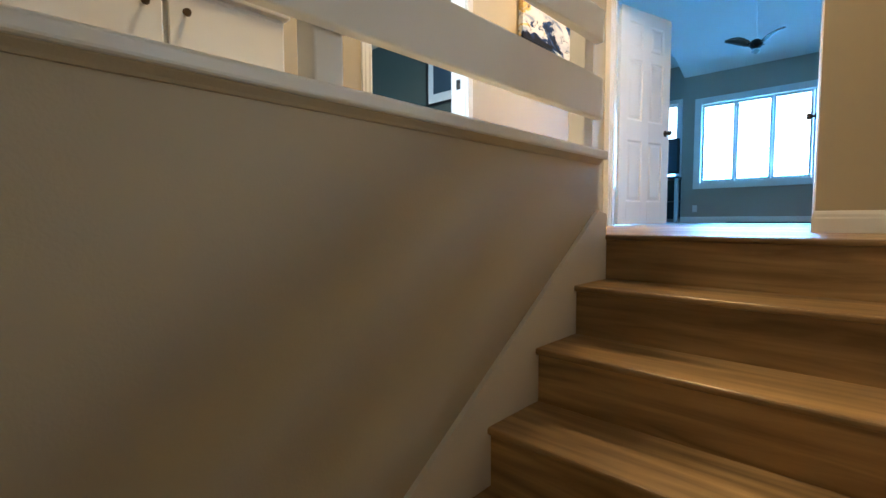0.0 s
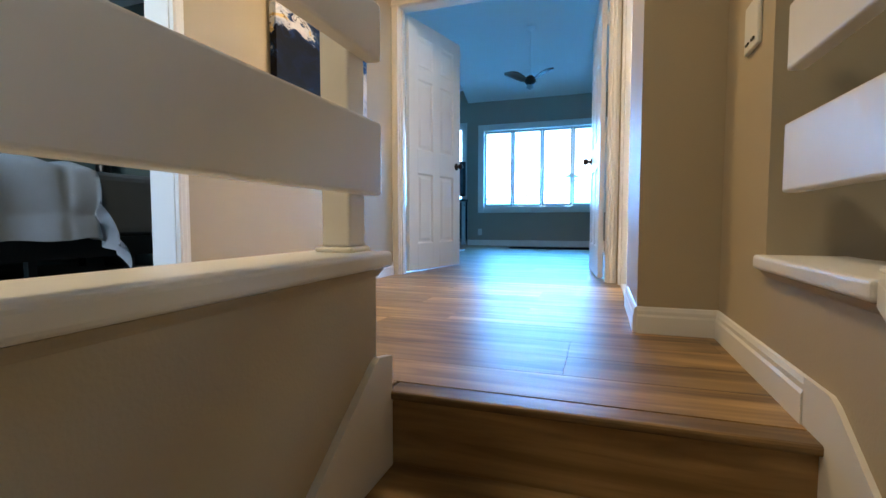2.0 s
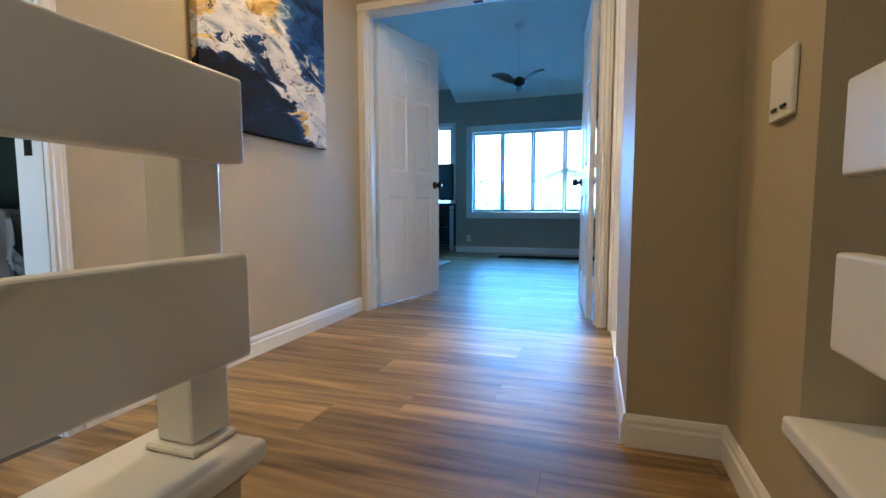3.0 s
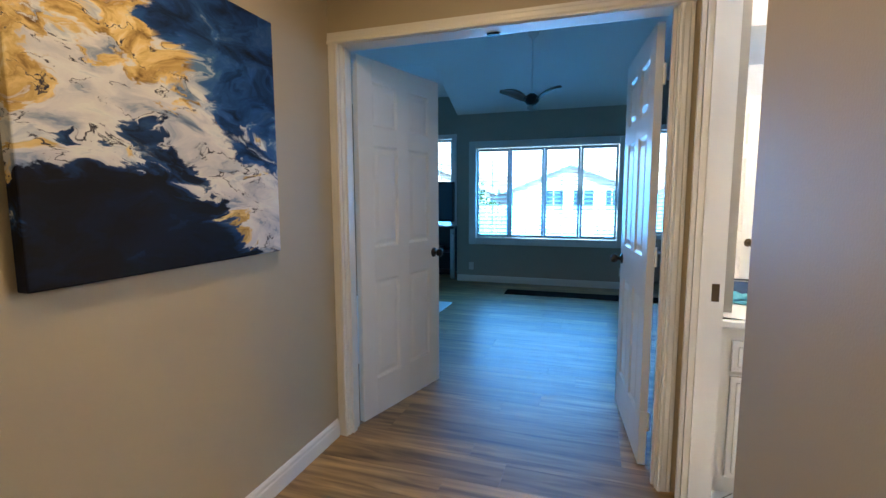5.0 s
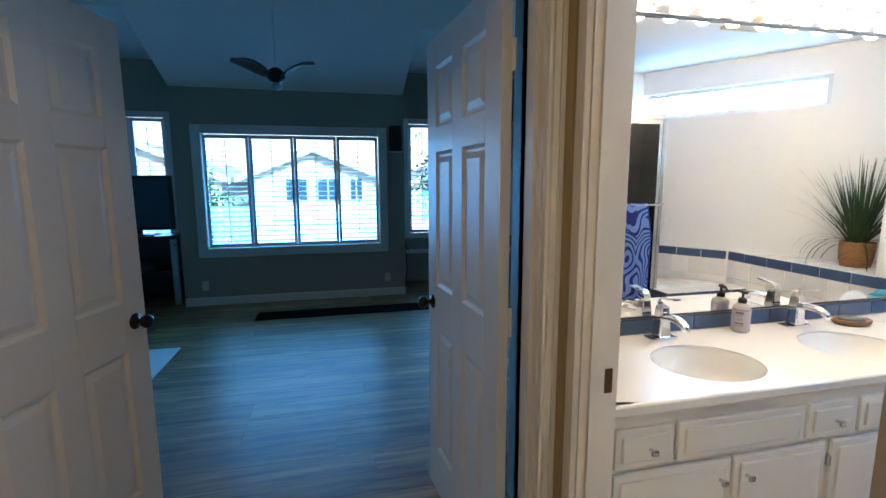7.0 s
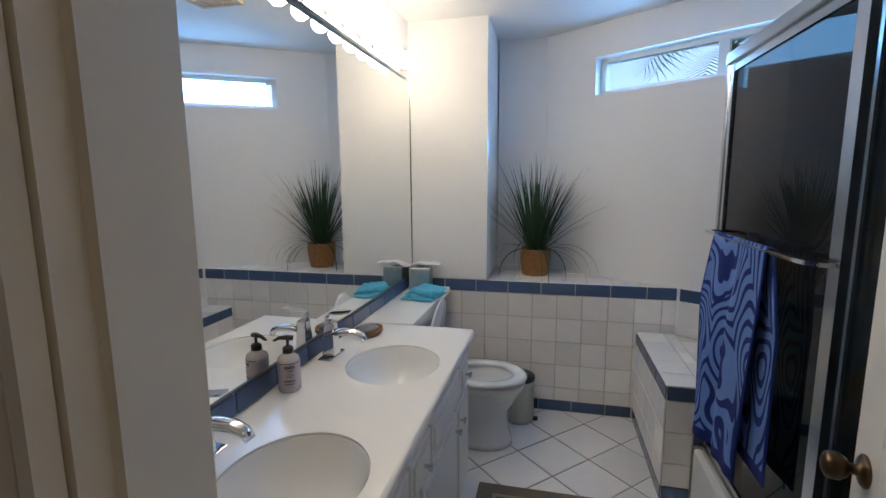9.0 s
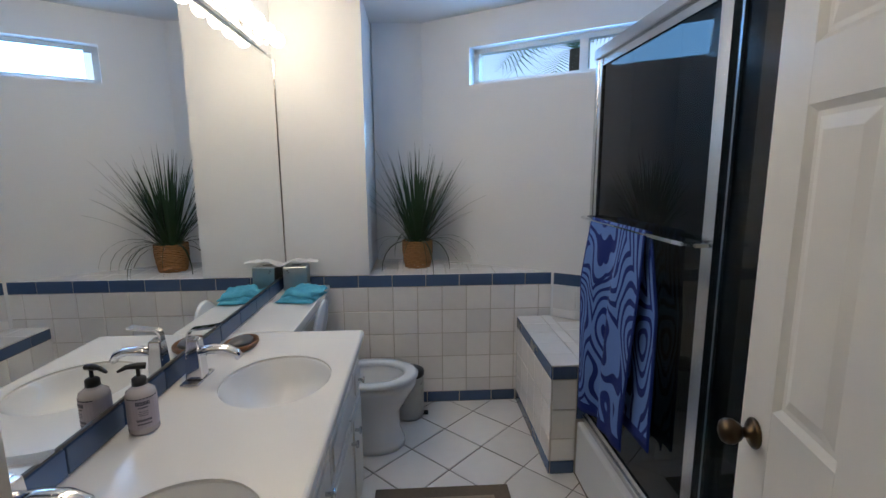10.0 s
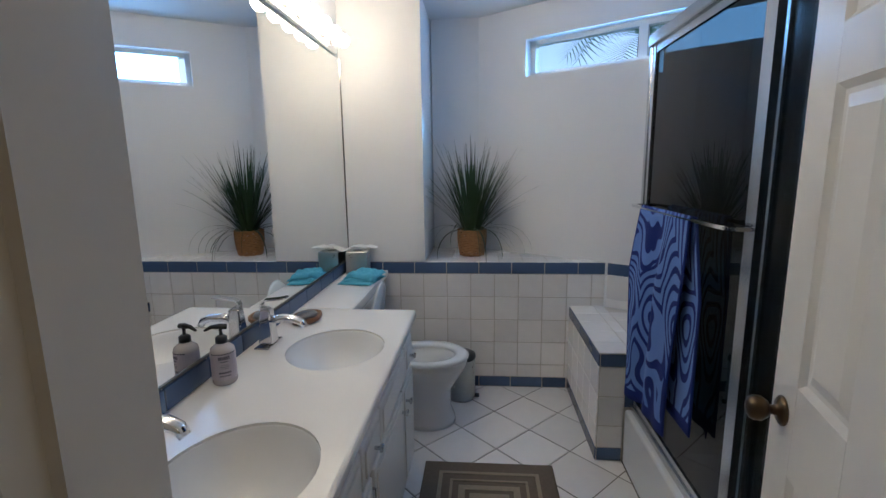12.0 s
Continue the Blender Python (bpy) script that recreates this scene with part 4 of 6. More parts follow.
# ---- outside ----
structure("ground", box(-400, 400, 10.5, 800, -3.3, -3.0), GRASS, "lawn and street level below the windows", "ground")
structure("road", box(-60, 60, 14.5, 20.5, -3.0, -2.985), material("asphalt", (0.06, 0.06, 0.06), 0.9, scale=4, vary=0.2, bump=0.4, grain=60), "grey asphalt street", "road")
structure("ground_side", box(3.3, 400, -300, 10.5, -3.3, -3.0), GRASS, "lawn beside the house", "ground")


def house(x, y, w, wall_h, gable_h, label, flip=1):
    """A two-storey stucco house, gable towards the street."""
    top = thing("house", label, "house", pose(x, y, -3.0))
    bm = bmesh.new()
    front = [(-w / 2, 0, 0), (w / 2, 0, 0), (w / 2, 0, wall_h), (0, 0, wall_h + gable_h), (-w / 2, 0, wall_h)]
    a = [bm.verts.new(p) for p in front]
    b = [bm.verts.new((p[0], 9, p[2])) for p in front]
    bm.faces.new(a), bm.faces.new(b[::-1])
    for i in range(5):
        bm.faces.new((a[i], b[i], b[(i + 1) % 5], a[(i + 1) % 5]))
    bmesh.ops.recalc_face_normals(bm, faces=bm.faces)
    part("wall", bm, STUCCO, top)
    k = gable_h / (w / 2)
    for s in (-1, 1):
        e = s * (w / 2 + 0.5)
        ez = wall_h - 0.5 * k
        r_ = part("roof", slab([(0, -0.5, wall_h + gable_h + 0.03), (e, -0.5, ez + 0.03), (e, 9.3, ez + 0.03), (0, 9.3, wall_h + gable_h + 0.03)], 0.14), ROOF, top)
        part("fascia", slab([(0, -0.55, wall_h + gable_h - 0.12), (e, -0.55, ez - 0.12), (e, -0.5, ez - 0.12), (0, -0.5, wall_h + gable_h - 0.12)], 0.26), TRIM, r_)
    part("chimney", box(-1.9 * flip - 0.35, -1.9 * flip + 0.35, 4, 4.7, wall_h, wall_h + gable_h + 0.9), STUCCO, top)
    part("attic_vent", box(-0.35, 0.35, -0.06, 0, wall_h + 0.1 * gable_h, wall_h + 0.55 * gable_h), SHUTTER, top)
    for wx, ww in ((-0.75, 0.85), (0.55, 0.85), (1.75, 0.5)):
        wd = part("window", boxes((wx - ww / 2 - 0.07, wx - ww / 2, -0.07, 0, 3.6, 4.65), (wx + ww / 2, wx + ww / 2 + 0.07, -0.07, 0, 3.6, 4.65), (wx - ww / 2, wx + ww / 2, -0.07, 0, 3.6, 3.68), (wx - ww / 2, wx + ww / 2, -0.07, 0, 4.57, 4.65), (wx - 0.02, wx + 0.02, -0.06, 0, 3.68, 4.57)), SHUTTER, top)
        part("pane", box(wx - ww / 2, wx + ww / 2, -0.03, -0.005, 3.68, 4.57), DARKPANE, wd)
    part("balcony_band", box(-w / 2, w / 2, -0.25, 0, 2.75, 2.95), SHUTTER, top)
    g = part("garage_door", box(-1.5, 1.5, -0.06, 0, 0.02, 2.2), SHUTTER, top)
    for i in range(4):
        part("panel", box(-1.45, 1.45, -0.085, -0.06, 0.08 + 0.53 * i, 0.55 + 0.53 * i, 0.01), SHUTTER, g)
    return top


house(-1.45, 24.0, 5.2, 4.75, 1.05, "pale two-storey stucco house with a low gable roof")
house(-8.5, 25.5, 6.0, 4.7, 1.3, "pale stucco neighbour house across the street", -1)
house(6.2, 26.5, 6.0, 4.4, 1.2, "pale stucco house with dark windows across the street", -1)


def tree(x, y, h, spread, label, seed):
    """A tapered trunk with limbs and a ragged crown of leaf clumps."""
    rnd = random.Random(seed)
    top = thing("tree", label, "tree", pose(x, y, -3.0))
    bm = bmesh.new()
    tube(bm, [(0, 0, 0), (0.05, 0.03, h * 0.3), (-0.05, 0, h * 0.55), (0, 0.04, h * 0.8)], [0.16, 0.12, 0.09, 0.04], 9)
    tips = []
    for i in range(9):
        a_, l = rnd.uniform(0, 6.3), rnd.uniform(0.5, 1.0) * spread
        z = h * rnd.uniform(0.35, 0.7)
        end = (l * math.cos(a_), l * math.sin(a_), z + rnd.uniform(0.3, 1.1))
        tube(bm, [(0, 0, z), (end[0] * 0.5, end[1] * 0.5, (z + end[2]) / 2 + 0.1), end], [0.05, 0.035, 0.012], 6)
        tips.append(end)
    part("trunk", bm, BARK, top)
    bm = bmesh.new()
    for i in range(2600):
        t = tips[rnd.randrange(len(tips))]
        c = Vector((t[0] + rnd.gauss(0, 0.38), t[1] + rnd.gauss(0, 0.38), t[2] + rnd.gauss(0, 0.4)))
        d = Vector((rnd.gauss(0, 1), rnd.gauss(0, 1), rnd.gauss(0, 1))).normalized()
        u = d.orthogonal().normalized()
        s = rnd.uniform(0.06, 0.13)
        bm.faces.new([bm.verts.new(c + s * p) for p in (d, u * 0.5, -d, -u * 0.5)])
    part("crown", bm, TREELEAF, top)
    return top


tree(-4.6, 18.5, 4.4, 1.2, "leafy green street tree with an uneven crown", 3)
tree(3.8, 19.5, 6.2, 1.6, "tall leafy tree beside the street", 5)
car = thing("parked_car", "white parked car on the street", "car", pose(-2.6, 20.6, -2.985))
bm = bmesh.new()
prof = [(-2.1, 0.25), (-2.1, 0.75), (-1.5, 0.85), (-0.9, 1.35), (0.7, 1.38), (1.3, 0.9), (2.1, 0.75), (2.1, 0.25)]
a = [bm.verts.new((x, -0.85, z)) for x, z in prof]
b = [bm.verts.new((x, 0.85, z)) for x, z in prof]
bm.faces.new(a), bm.faces.new(b[::-1])
for i in range(8):
    bm.faces.new((a[i], b[i], b[(i + 1) % 8], a[(i + 1) % 8]))
bmesh.ops.recalc_face_normals(bm, faces=bm.faces)
bmesh.ops.bevel(bm, geom=list(bm.edges), offset=0.06, segments=2, affect="EDGES")
part("body", bm, TRIM, car)
for x in (-1.3, 1.3):
    for y in (-0.82, 0.82):
        w_ = part("wheel", cyl(bmesh.new(), (x, y - 0.1, 0.31), (x, y + 0.1, 0.31), 0.31), BLACK, car)
        part("rim", cyl(bmesh.new(), (x, y - 0.11, 0.31), (x, y + 0.11, 0.31), 0.18), SATIN, w_)
for s in (-0.86, 0.86):
    part("side_window", box(-0.85, 0.75, s - 0.005, s + 0.005, 0.95, 1.28), DARKPANE, car)

# ---- bathroom: structure ----
# The outer wall runs slantwise: u along it from the shelf corner, n out of the room.
UX, UY = 0.5536, 0.8328
CORNER = (2.65, 3.263)
FW = 2.65


def along(t, off=0.0):
    """A plan point t metres along the slanting wall from the shelf corner, off metres outwards."""
    return (CORNER[0] + t * UX + off * UY, CORNER[1] + t * UY - off * UX)


def slant(t0, t1, z0, z1, off0, off1):
    return prism([along(t0, off0), along(t1, off0), along(t1, off1), along(t0, off1)], z0, z1)


def joined(*parts_):
    """One bmesh out of several."""
    out = bmesh.new()
    for p in parts_:
        me = bpy.data.meshes.new("join")
        p.to_mesh(me)
        p.free()
        out.from_mesh(me)
        bpy.data.meshes.remove(me)
    return out


W0, W1, WZ0, WZ1 = -0.86, 0.588, 2.017, 2.246
structure("wall_mirror_side", box(0.06, 3.3, 4.905, 4.998, -0.1, 2.45), WHITEWALL, "white painted bathroom wall behind the mirror", "wall")
structure("wall_chase", box(FW, 3.3, 4.402, 4.905, 0.844, 2.45), WHITEWALL, "white painted chase beside the plant recess", "wall")
structure("wall_recess", box(3.18, 3.3, 4.0, 4.393, -0.1, 2.45), WHITEWALL, "white painted back of the plant recess", "wall")
structure("wall_slanting", joined(slant(-1.0, 0.962, -0.1, WZ0, 0, 0.14), slant(W1, 0.962, WZ0, 2.45, 0, 0.14), slant(-1.0, W0, WZ0, 2.45, 0, 0.14), slant(W0, W1, WZ1, 2.45, 0, 0.14)), WHITEWALL, "white painted slanting wall with a high window", "wall")
structure("wall_shower_south", box(0.33, 2.3, 2.555, 2.60, -0.1, 2.45), WTILE, "white tiled back wall of the shower", "wall")
structure("wall_bath_west", boxes((0.06, 0.075, 3.0, 3.50, -0.1, 2.45), (0.33, 0.345, 2.60, 3.0, -0.1, 2.45), (0.075, 0.345, 3.0, 3.015, -0.1, 2.45)), WHITEWALL, "white painted bathroom wall behind the door", "wall")
structure("ceiling_bath", prism([(0.06, 5.0), (0.06, 3.0), (0.33, 3.0), (0.33, 2.555), along(-1.0, 0.13), along(0.962, 0.13), (3.3, 4.2), (3.3, 5.0)], 2.45, 2.52), CEIL, "white painted bathroom ceiling", "ceiling")
structure("floor_bath", box(0.0, 3.3, 3.0, 4.95, -0.12, -0.006), FGROUT, "grey grout bed of the bathroom floor", "floor")
structure("wainscot_core", joined(prism([(FW + 0.006, 3.27), (3.18, 4.068), (3.18, 4.393), (FW + 0.006, 4.393)], 0, 0.836), box(FW + 0.006, 3.3, 4.393, 4.905, 0, 0.836)), GROUT, "grout bed of the tiled wainscot and shelf", "wall")
structure("threshold", box(-0.056, 0.07, 3.562, 4.279, -0.01, 0.006, 0.003), TRIM, "white door threshold strip", "threshold")

win = thing("window_4", "high narrow sliding window in the slanting wall", "window", kind="structure")
for t0, t1, z0, z1 in ((W0, W0 + 0.035, WZ0, WZ1), (W1 - 0.035, W1, WZ0, WZ1), (W0, W1, WZ0, WZ0 + 0.03), (W0, W1, WZ1 - 0.03, WZ1)):
    part("window_frame", slant(t0, t1, z0, z1, 0.07, 0.12), OUTLETMAT, win)
part("meeting_stile", slant(-0.145, -0.095, WZ0 + 0.03, WZ1 - 0.03, 0.07, 0.11), OUTLETMAT, win)
for t0, t1, off in ((-0.095, W1 - 0.035, 0.095), (W0 + 0.035, -0.145, 0.085)):
    p = part("pane", slant(t0, t1, WZ0 + 0.03, WZ1 - 0.03, off, off + 0.004), PANE, win)
    p.visible_shadow = False

vent = thing("ceiling_vent", "yellowed ceiling exhaust vent with slats", "vent", pose(1.97, 4.0, 2.45))
VENT = material("yellowed_plastic", (0.55, 0.42, 0.22), 0.5, scale=8, vary=0.12)
for x0, x1, y0, y1 in ((-0.14, -0.12, -0.13, 0.13), (0.12, 0.14, -0.13, 0.13), (-0.12, 0.12, -0.13, -0.11), (-0.12, 0.12, 0.11, 0.13)):
    part("vent_frame", box(x0, x1, y0, y1, -0.02, -0.001), VENT, vent)
for i in range(8):
    part("vent_slat", box(-0.12, 0.12, -0.10 + 0.027 * i, -0.088 + 0.027 * i, -0.016, -0.003), VENT, vent)

# ---- vanity ----
CHANNEL = material("dull_dark_metal", (0.10, 0.10, 0.10), 0.5, 0.6, scale=14, vary=0.2)
mir = thing("vanity_mirror", "large frameless wall mirror over the vanity", "mirror")
part("glass", box(0.085, 2.644, 4.897, 4.903, 0.872, 2.085), MIRROR, mir)
part("mirror_edge", box(2.644, 2.649, 4.893, 4.903, 0.868, 2.09), ALU, mir, "thin metal edge strip")
part("mirror_channel", box(0.085, 2.644, 4.893, 4.904, 0.865, 0.872), CHANNEL, mir, "metal channel below the mirror")

bar = thing("vanity_light_bar", "chrome strip light with a row of lit round bulbs", "light")
part("strip", box(0.40, 2.53, 4.872, 4.903, 2.09, 2.19, 0.004), CHROME, bar)
bulb = mesh("bulb", lathe(bmesh.new(), [(0.012, 0.0), (0.015, 0.012), (0.030, 0.028), (0.0375, 0.048), (0.034, 0.068), (0.020, 0.082), (0.0, 0.086)], 16), BULB, True)
collar = mesh("socket", lathe(bmesh.new(), [(0.026, 0.0), (0.026, 0.008), (0.018, 0.014), (0.014, 0.014)], 16), OUTLETMAT, True)
for i in range(13):
    for nm, me, d in (("bulb", bulb, 0.012), ("socket", collar, 0.0)):
        o = new(nm, me)
        o.parent = bar
        o.matrix_basis = pose(2.44 - 0.157 * i, 4.872 - d, 2.14, 90, 0, 0)

SINKS = ((0.633, 4.576), (1.338, 4.576))
SA, SB = 0.197, 0.176


def counter_mesh():
    """The top with a step back over the toilet tank, an oval hole for each basin, a rounded front."""
    bm = bmesh.new()
    y0, yb, x0, xe, z0, z1 = 4.342, 4.900, 0.062, 1.797, 0.752, 0.790
    cells = [(x0, 0.975), (0.975, xe)]
    n = 40
    for (xa, xb), (cx, cy) in zip(cells, SINKS):
        inner = [bm.verts.new((cx + SA * math.cos(2 * math.pi * i / n), cy + SB * math.sin(2 * math.pi * i / n), z1)) for i in range(n)]
        outer = []
        for i in range(n):
            c, s = math.cos(2 * math.pi * i / n), math.sin(2 * math.pi * i / n)
            k = min(((xb if c > 0 else xa) - cx) / c if abs(c) > 1e-6 else 9, ((yb if s > 0 else y0 + 0.012) - cy) / s if abs(s) > 1e-6 else 9)
            outer.append(bm.verts.new((cx + k * c, cy + k * s, z1)))
        for i in range(n):
            bm.faces.new((outer[i], outer[(i + 1) % n], inner[(i + 1) % n], inner[i]))
        lip = [bm.verts.new((v.co.x, v.co.y, 0.781)) for v in inner]
        for i in range(n):
            bm.faces.new((inner[i], inner[(i + 1) % n], lip[(i + 1) % n], lip[i]))
        for sx, sy in ((xa, y0 + 0.012), (xb, y0 + 0.012), (xa, yb), (xb, yb)):
            v = bm.verts.new((sx, sy, z1))
            near = sorted(outer, key=lambda q: (q.co - v.co).length)[:2]
            bm.faces.new((v, near[0], near[1]))
    prof = [(0, -0.0), (-0.007, -0.002), (-0.0115, -0.007), (-0.012, -0.014), (-0.012, -0.030), (-0.008, -0.038), (0.02, -0.038)]
    rows = [[bm.verts.new((x, y0 + 0.012 + p, z1 + q)) for p, q in prof] for x in (x0, xe)]
    for i in range(len(prof) - 1):
        bm.faces.new((rows[0][i], rows[0][i + 1], rows[1][i + 1], rows[1][i]))
    bm_box(bm, xe, xe + 0.010, y0 + 0.006, 4.64, z0, z1 - 0.001, 0.003)
    return bm


BASIN = material("basin_porcelain", (0.78, 0.79, 0.80), 0.06, scale=3, vary=0.02)
ct = thing("countertop", "white cultured marble countertop with two oval basin holes", "countertop")
part("slab", counter_mesh(), COUNTER, ct)
part("tank_ledge", box(1.8075, 2.644, 4.642, 4.900, 0.752, 0.790, 0.004), COUNTER, ct)
for cx, cy in SINKS:
    s = thing("wash_basin", "white oval undermount basin set in the vanity top", "sink", pose(cx, cy, 0.782), group="vanity basins")
    part("bowl", lathe(bmesh.new(), [(1.04, 0.0), (1.0, 0.0), (0.985, -0.004), (0.955, -0.014), (0.90, -0.034), (0.82, -0.058), (0.70, -0.084), (0.54, -0.106), (0.36, -0.122), (0.18, -0.130), (0.0, -0.133)], 40, SA, SB), BASIN, s, "", True)
    part("drain", lathe(bmesh.new(), [(0.022, -0.131), (0.021, -0.128), (0.012, -0.129), (0.0, -0.131)], 18), CHROME, s, "", True)
    part("overflow", lathe(bmesh.new(), [(0.010, 0.0), (0.007, 0.002), (0.0, 0.001)], 12), CHROME, s).matrix_basis = pose(0, SB - 0.012, -0.045, 80, 0, 0)


def faucet(x, y):
    """A square single-lever faucet on a deck plate, spout towards -y."""
    f = thing("faucet", "chrome single-lever faucet on a square deck plate", "faucet", pose(x, y, 0.7905), group="vanity faucets")
    bm = box(-0.057, 0.057, -0.026, 0.026, 0, 0.008, 0.003, 2)
    part("deck_plate", bm, CHROME, f)
    bm = box(-0.019, 0.019, -0.019, 0.019, 0.009, 0.125, 0.004, 2)
    for v in bm.verts:
        k = 1.3 if v.co.z < 0.03 else 0.92
        v.co.x *= k
        v.co.y *= k
    part("body", bm, CHROME, f)
    bm = bmesh.new()
    pts = [(0, -0.015, 0.088), (0, -0.05, 0.093), (0, -0.09, 0.092), (0, -0.118, 0.080), (0, -0.128, 0.064)]
    tube(bm, pts, [0.014, 0.014, 0.013, 0.012, 0.011], 12)
    for v in bm.verts:
        v.co.x *= 1.45
    part("spout", bm, CHROME, f, "", True)
    # a bent plate that rises behind the neck and reaches forward over the spout
    line = [(0.014, 0.118), (0.015, 0.138), (0.011, 0.149), (0.001, 0.155), (-0.018, 0.157), (-0.045, 0.160), (-0.072, 0.165)]
    bm = bmesh.new()
    rows = []
    for i, (y_, z_) in enumerate(line):
        w_ = 0.011 + 0.0045 * i / 6
        ty, tz = line[min(i + 1, 6)][0] - line[max(i - 1, 0)][0], line[min(i + 1, 6)][1] - line[max(i - 1, 0)][1]
        k_ = 0.0028 / math.hypot(ty, tz)
        rows.append([bm.verts.new(c) for c in ((-w_, y_ - tz * k_, z_ + ty * k_), (w_, y_ - tz * k_, z_ + ty * k_), (w_, y_ + tz * k_, z_ - ty * k_), (-w_, y_ + tz * k_, z_ - ty * k_))])
    for p, q in zip(rows, rows[1:]):
        for k in range(4):
            bm.faces.new((p[k], p[(k + 1) % 4], q[(k + 1) % 4], q[k]))
    bm.faces.new(rows[0]), bm.faces.new(rows[-1][::-1])
    bmesh.ops.recalc_face_normals(bm, faces=bm.faces)
    part("lever", bm, CHROME, f)
    part("lever_neck", box(-0.013, 0.013, -0.010, 0.016, 0.122, 0.131, 0.003, 2), CHROME, f)
    f.scale = (1.12, 1.12, 1.12)
    return f


faucet(0.645, 4.838)
faucet(1.353, 4.838)

van = thing("vanity_cabinet", "white painted vanity cabinet with panelled doors and drawers", "cabinet")
vb = box(0.064, 1.782, 4.378, 4.895, 0.09, 0.61)
for xa, xb, ya, yb in ((0.064, 1.782, 4.378, 4.390), (0.064, 1.782, 4.880, 4.895), (0.064, 0.080, 4.390, 4.880), (1.766, 1.782, 4.390, 4.880), (0.97, 0.985, 4.390, 4.880)):
    bm_box(vb, xa, xb, ya, yb, 0.61, 0.75)
part("body", vb, CABINET, van)
part("toe_kick", box(0.064, 1.782, 4.436, 4.88, 0.0, 0.09), CABINET, van)


def cabinet_front(name, x0, x1, z0, z1, knob_x, knob_z):
    """An overlay door or drawer front with a raised centre field."""
    bm = bmesh.new()
    bm_box(bm, x0, x1, 4.361, 4.377, z0, z1, 0.004, 2)
    bm_box(bm, x0 + 0.022, x1 - 0.022, 4.355, 4.362, z0 + 0.022, z1 - 0.022, 0.005)
    d = part(name, bm, CABINET, van)
    if knob_x:
        k = cyl(bmesh.new(), (knob_x, 4.355, knob_z), (knob_x, 4.338, knob_z), 0.006)
        bm_box(k, knob_x - 0.012, knob_x + 0.012, 4.328, 4.339, knob_z - 0.010, knob_z + 0.010, 0.004, 2)
        part("knob", k, ALU, d, "brushed square metal knob")
    return d


for x0, x1, kx in ((0.12, 0.33, 0.24), (0.86, 1.075, 0.975), (1.565, 1.745, 1.655)):
    cabinet_front("drawer_front", x0, x1, 0.57, 0.70, kx, 0.63)
for x0, x1 in ((0.345, 0.845), (1.09, 1.55)):
    cabinet_front("false_front", x0, x1, 0.57, 0.70, 0, 0)
for x0, x1, kx in ((0.12, 0.555, 0.51), (0.57, 0.955, 0.615), (0.985, 1.475, 1.43), (1.485, 1.745, 1.525)):
    cabinet_front("cabinet_door", x0, x1, 0.11, 0.55, kx, 0.485)
for z in (0.18, 0.48):
    part("hinge", box(0.962, 0.978, 4.356, 4.378, z - 0.02, z + 0.02, 0.002), ALU, van)

# ---- things on the vanity ----
so = thing("soap_dispenser", "lavender hand soap bottle with black pump and printed label", "bottle", pose(1.05, 4.838, 0.7905))
so.scale = (0.99, 0.99, 0.88)
SOAP = material("lavender_soap_plastic", (0.50, 0.47, 0.48), 0.2, scale=12, vary=0.05)
part("bottle", lathe(bmesh.new(), [(0.0, 0.0), (0.033, 0.0), (0.0365, 0.006), (0.0365, 0.115), (0.034, 0.128), (0.022, 0.139), (0.014, 0.143), (0.014, 0.146), (0.0, 0.146)], 28), SOAP, so, "", True)
LABEL = material("grey_label", (0.46, 0.42, 0.48), 0.5, scale=12, vary=0.05)
lab = part("label", lathe(bmesh.new(), [(0.0369, 0.020), (0.0369, 0.114)], 28), LABEL, so, "pale grey printed label")
INK = material("label_ink", (0.04, 0.04, 0.07), 0.6, scale=12, vary=0.05)
for z, half, h in ((0.112, 62, 0.004), (0.094, 26, 0.012), (0.085, 18, 0.004), (0.074, 16, 0.002), (0.068, 20, 0.002), (0.062, 16, 0.002), (0.044, 28, 0.007), (0.034, 26, 0.004)):
    bm = bmesh.new()
    n = 10
    for i in range(n):
        a0, a1 = (radians(-146 - half + 2 * half * (i + d) / n) for d in (0.08, 0.8))
        bm.faces.new([bm.verts.new((0.0373 * math.cos(a_), 0.0373 * math.sin(a_), zz)) for a_, zz in ((a0, z), (a1, z), (a1, z + h), (a0, z + h))])
    part("print_bars", bm, INK, lab)
part("pump_collar", lathe(bmesh.new(), [(0.0, 0.172), (0.010, 0.172), (0.017, 0.166), (0.018, 0.146), (0.0, 0.146)], 20), BLACK, so, "", True)
part("pump_head", tube(cyl(bmesh.new(), (0, 0, 0.172), (0, 0, 0.197), 0.005), [(0.010, -0.016, 0.199), (0.0, 0.004, 0.203), (-0.006, 0.026, 0.202), (-0.010, 0.046, 0.190)], [0.010, 0.010, 0.007, 0.004], 10), BLACK, so, "black pump nozzle")

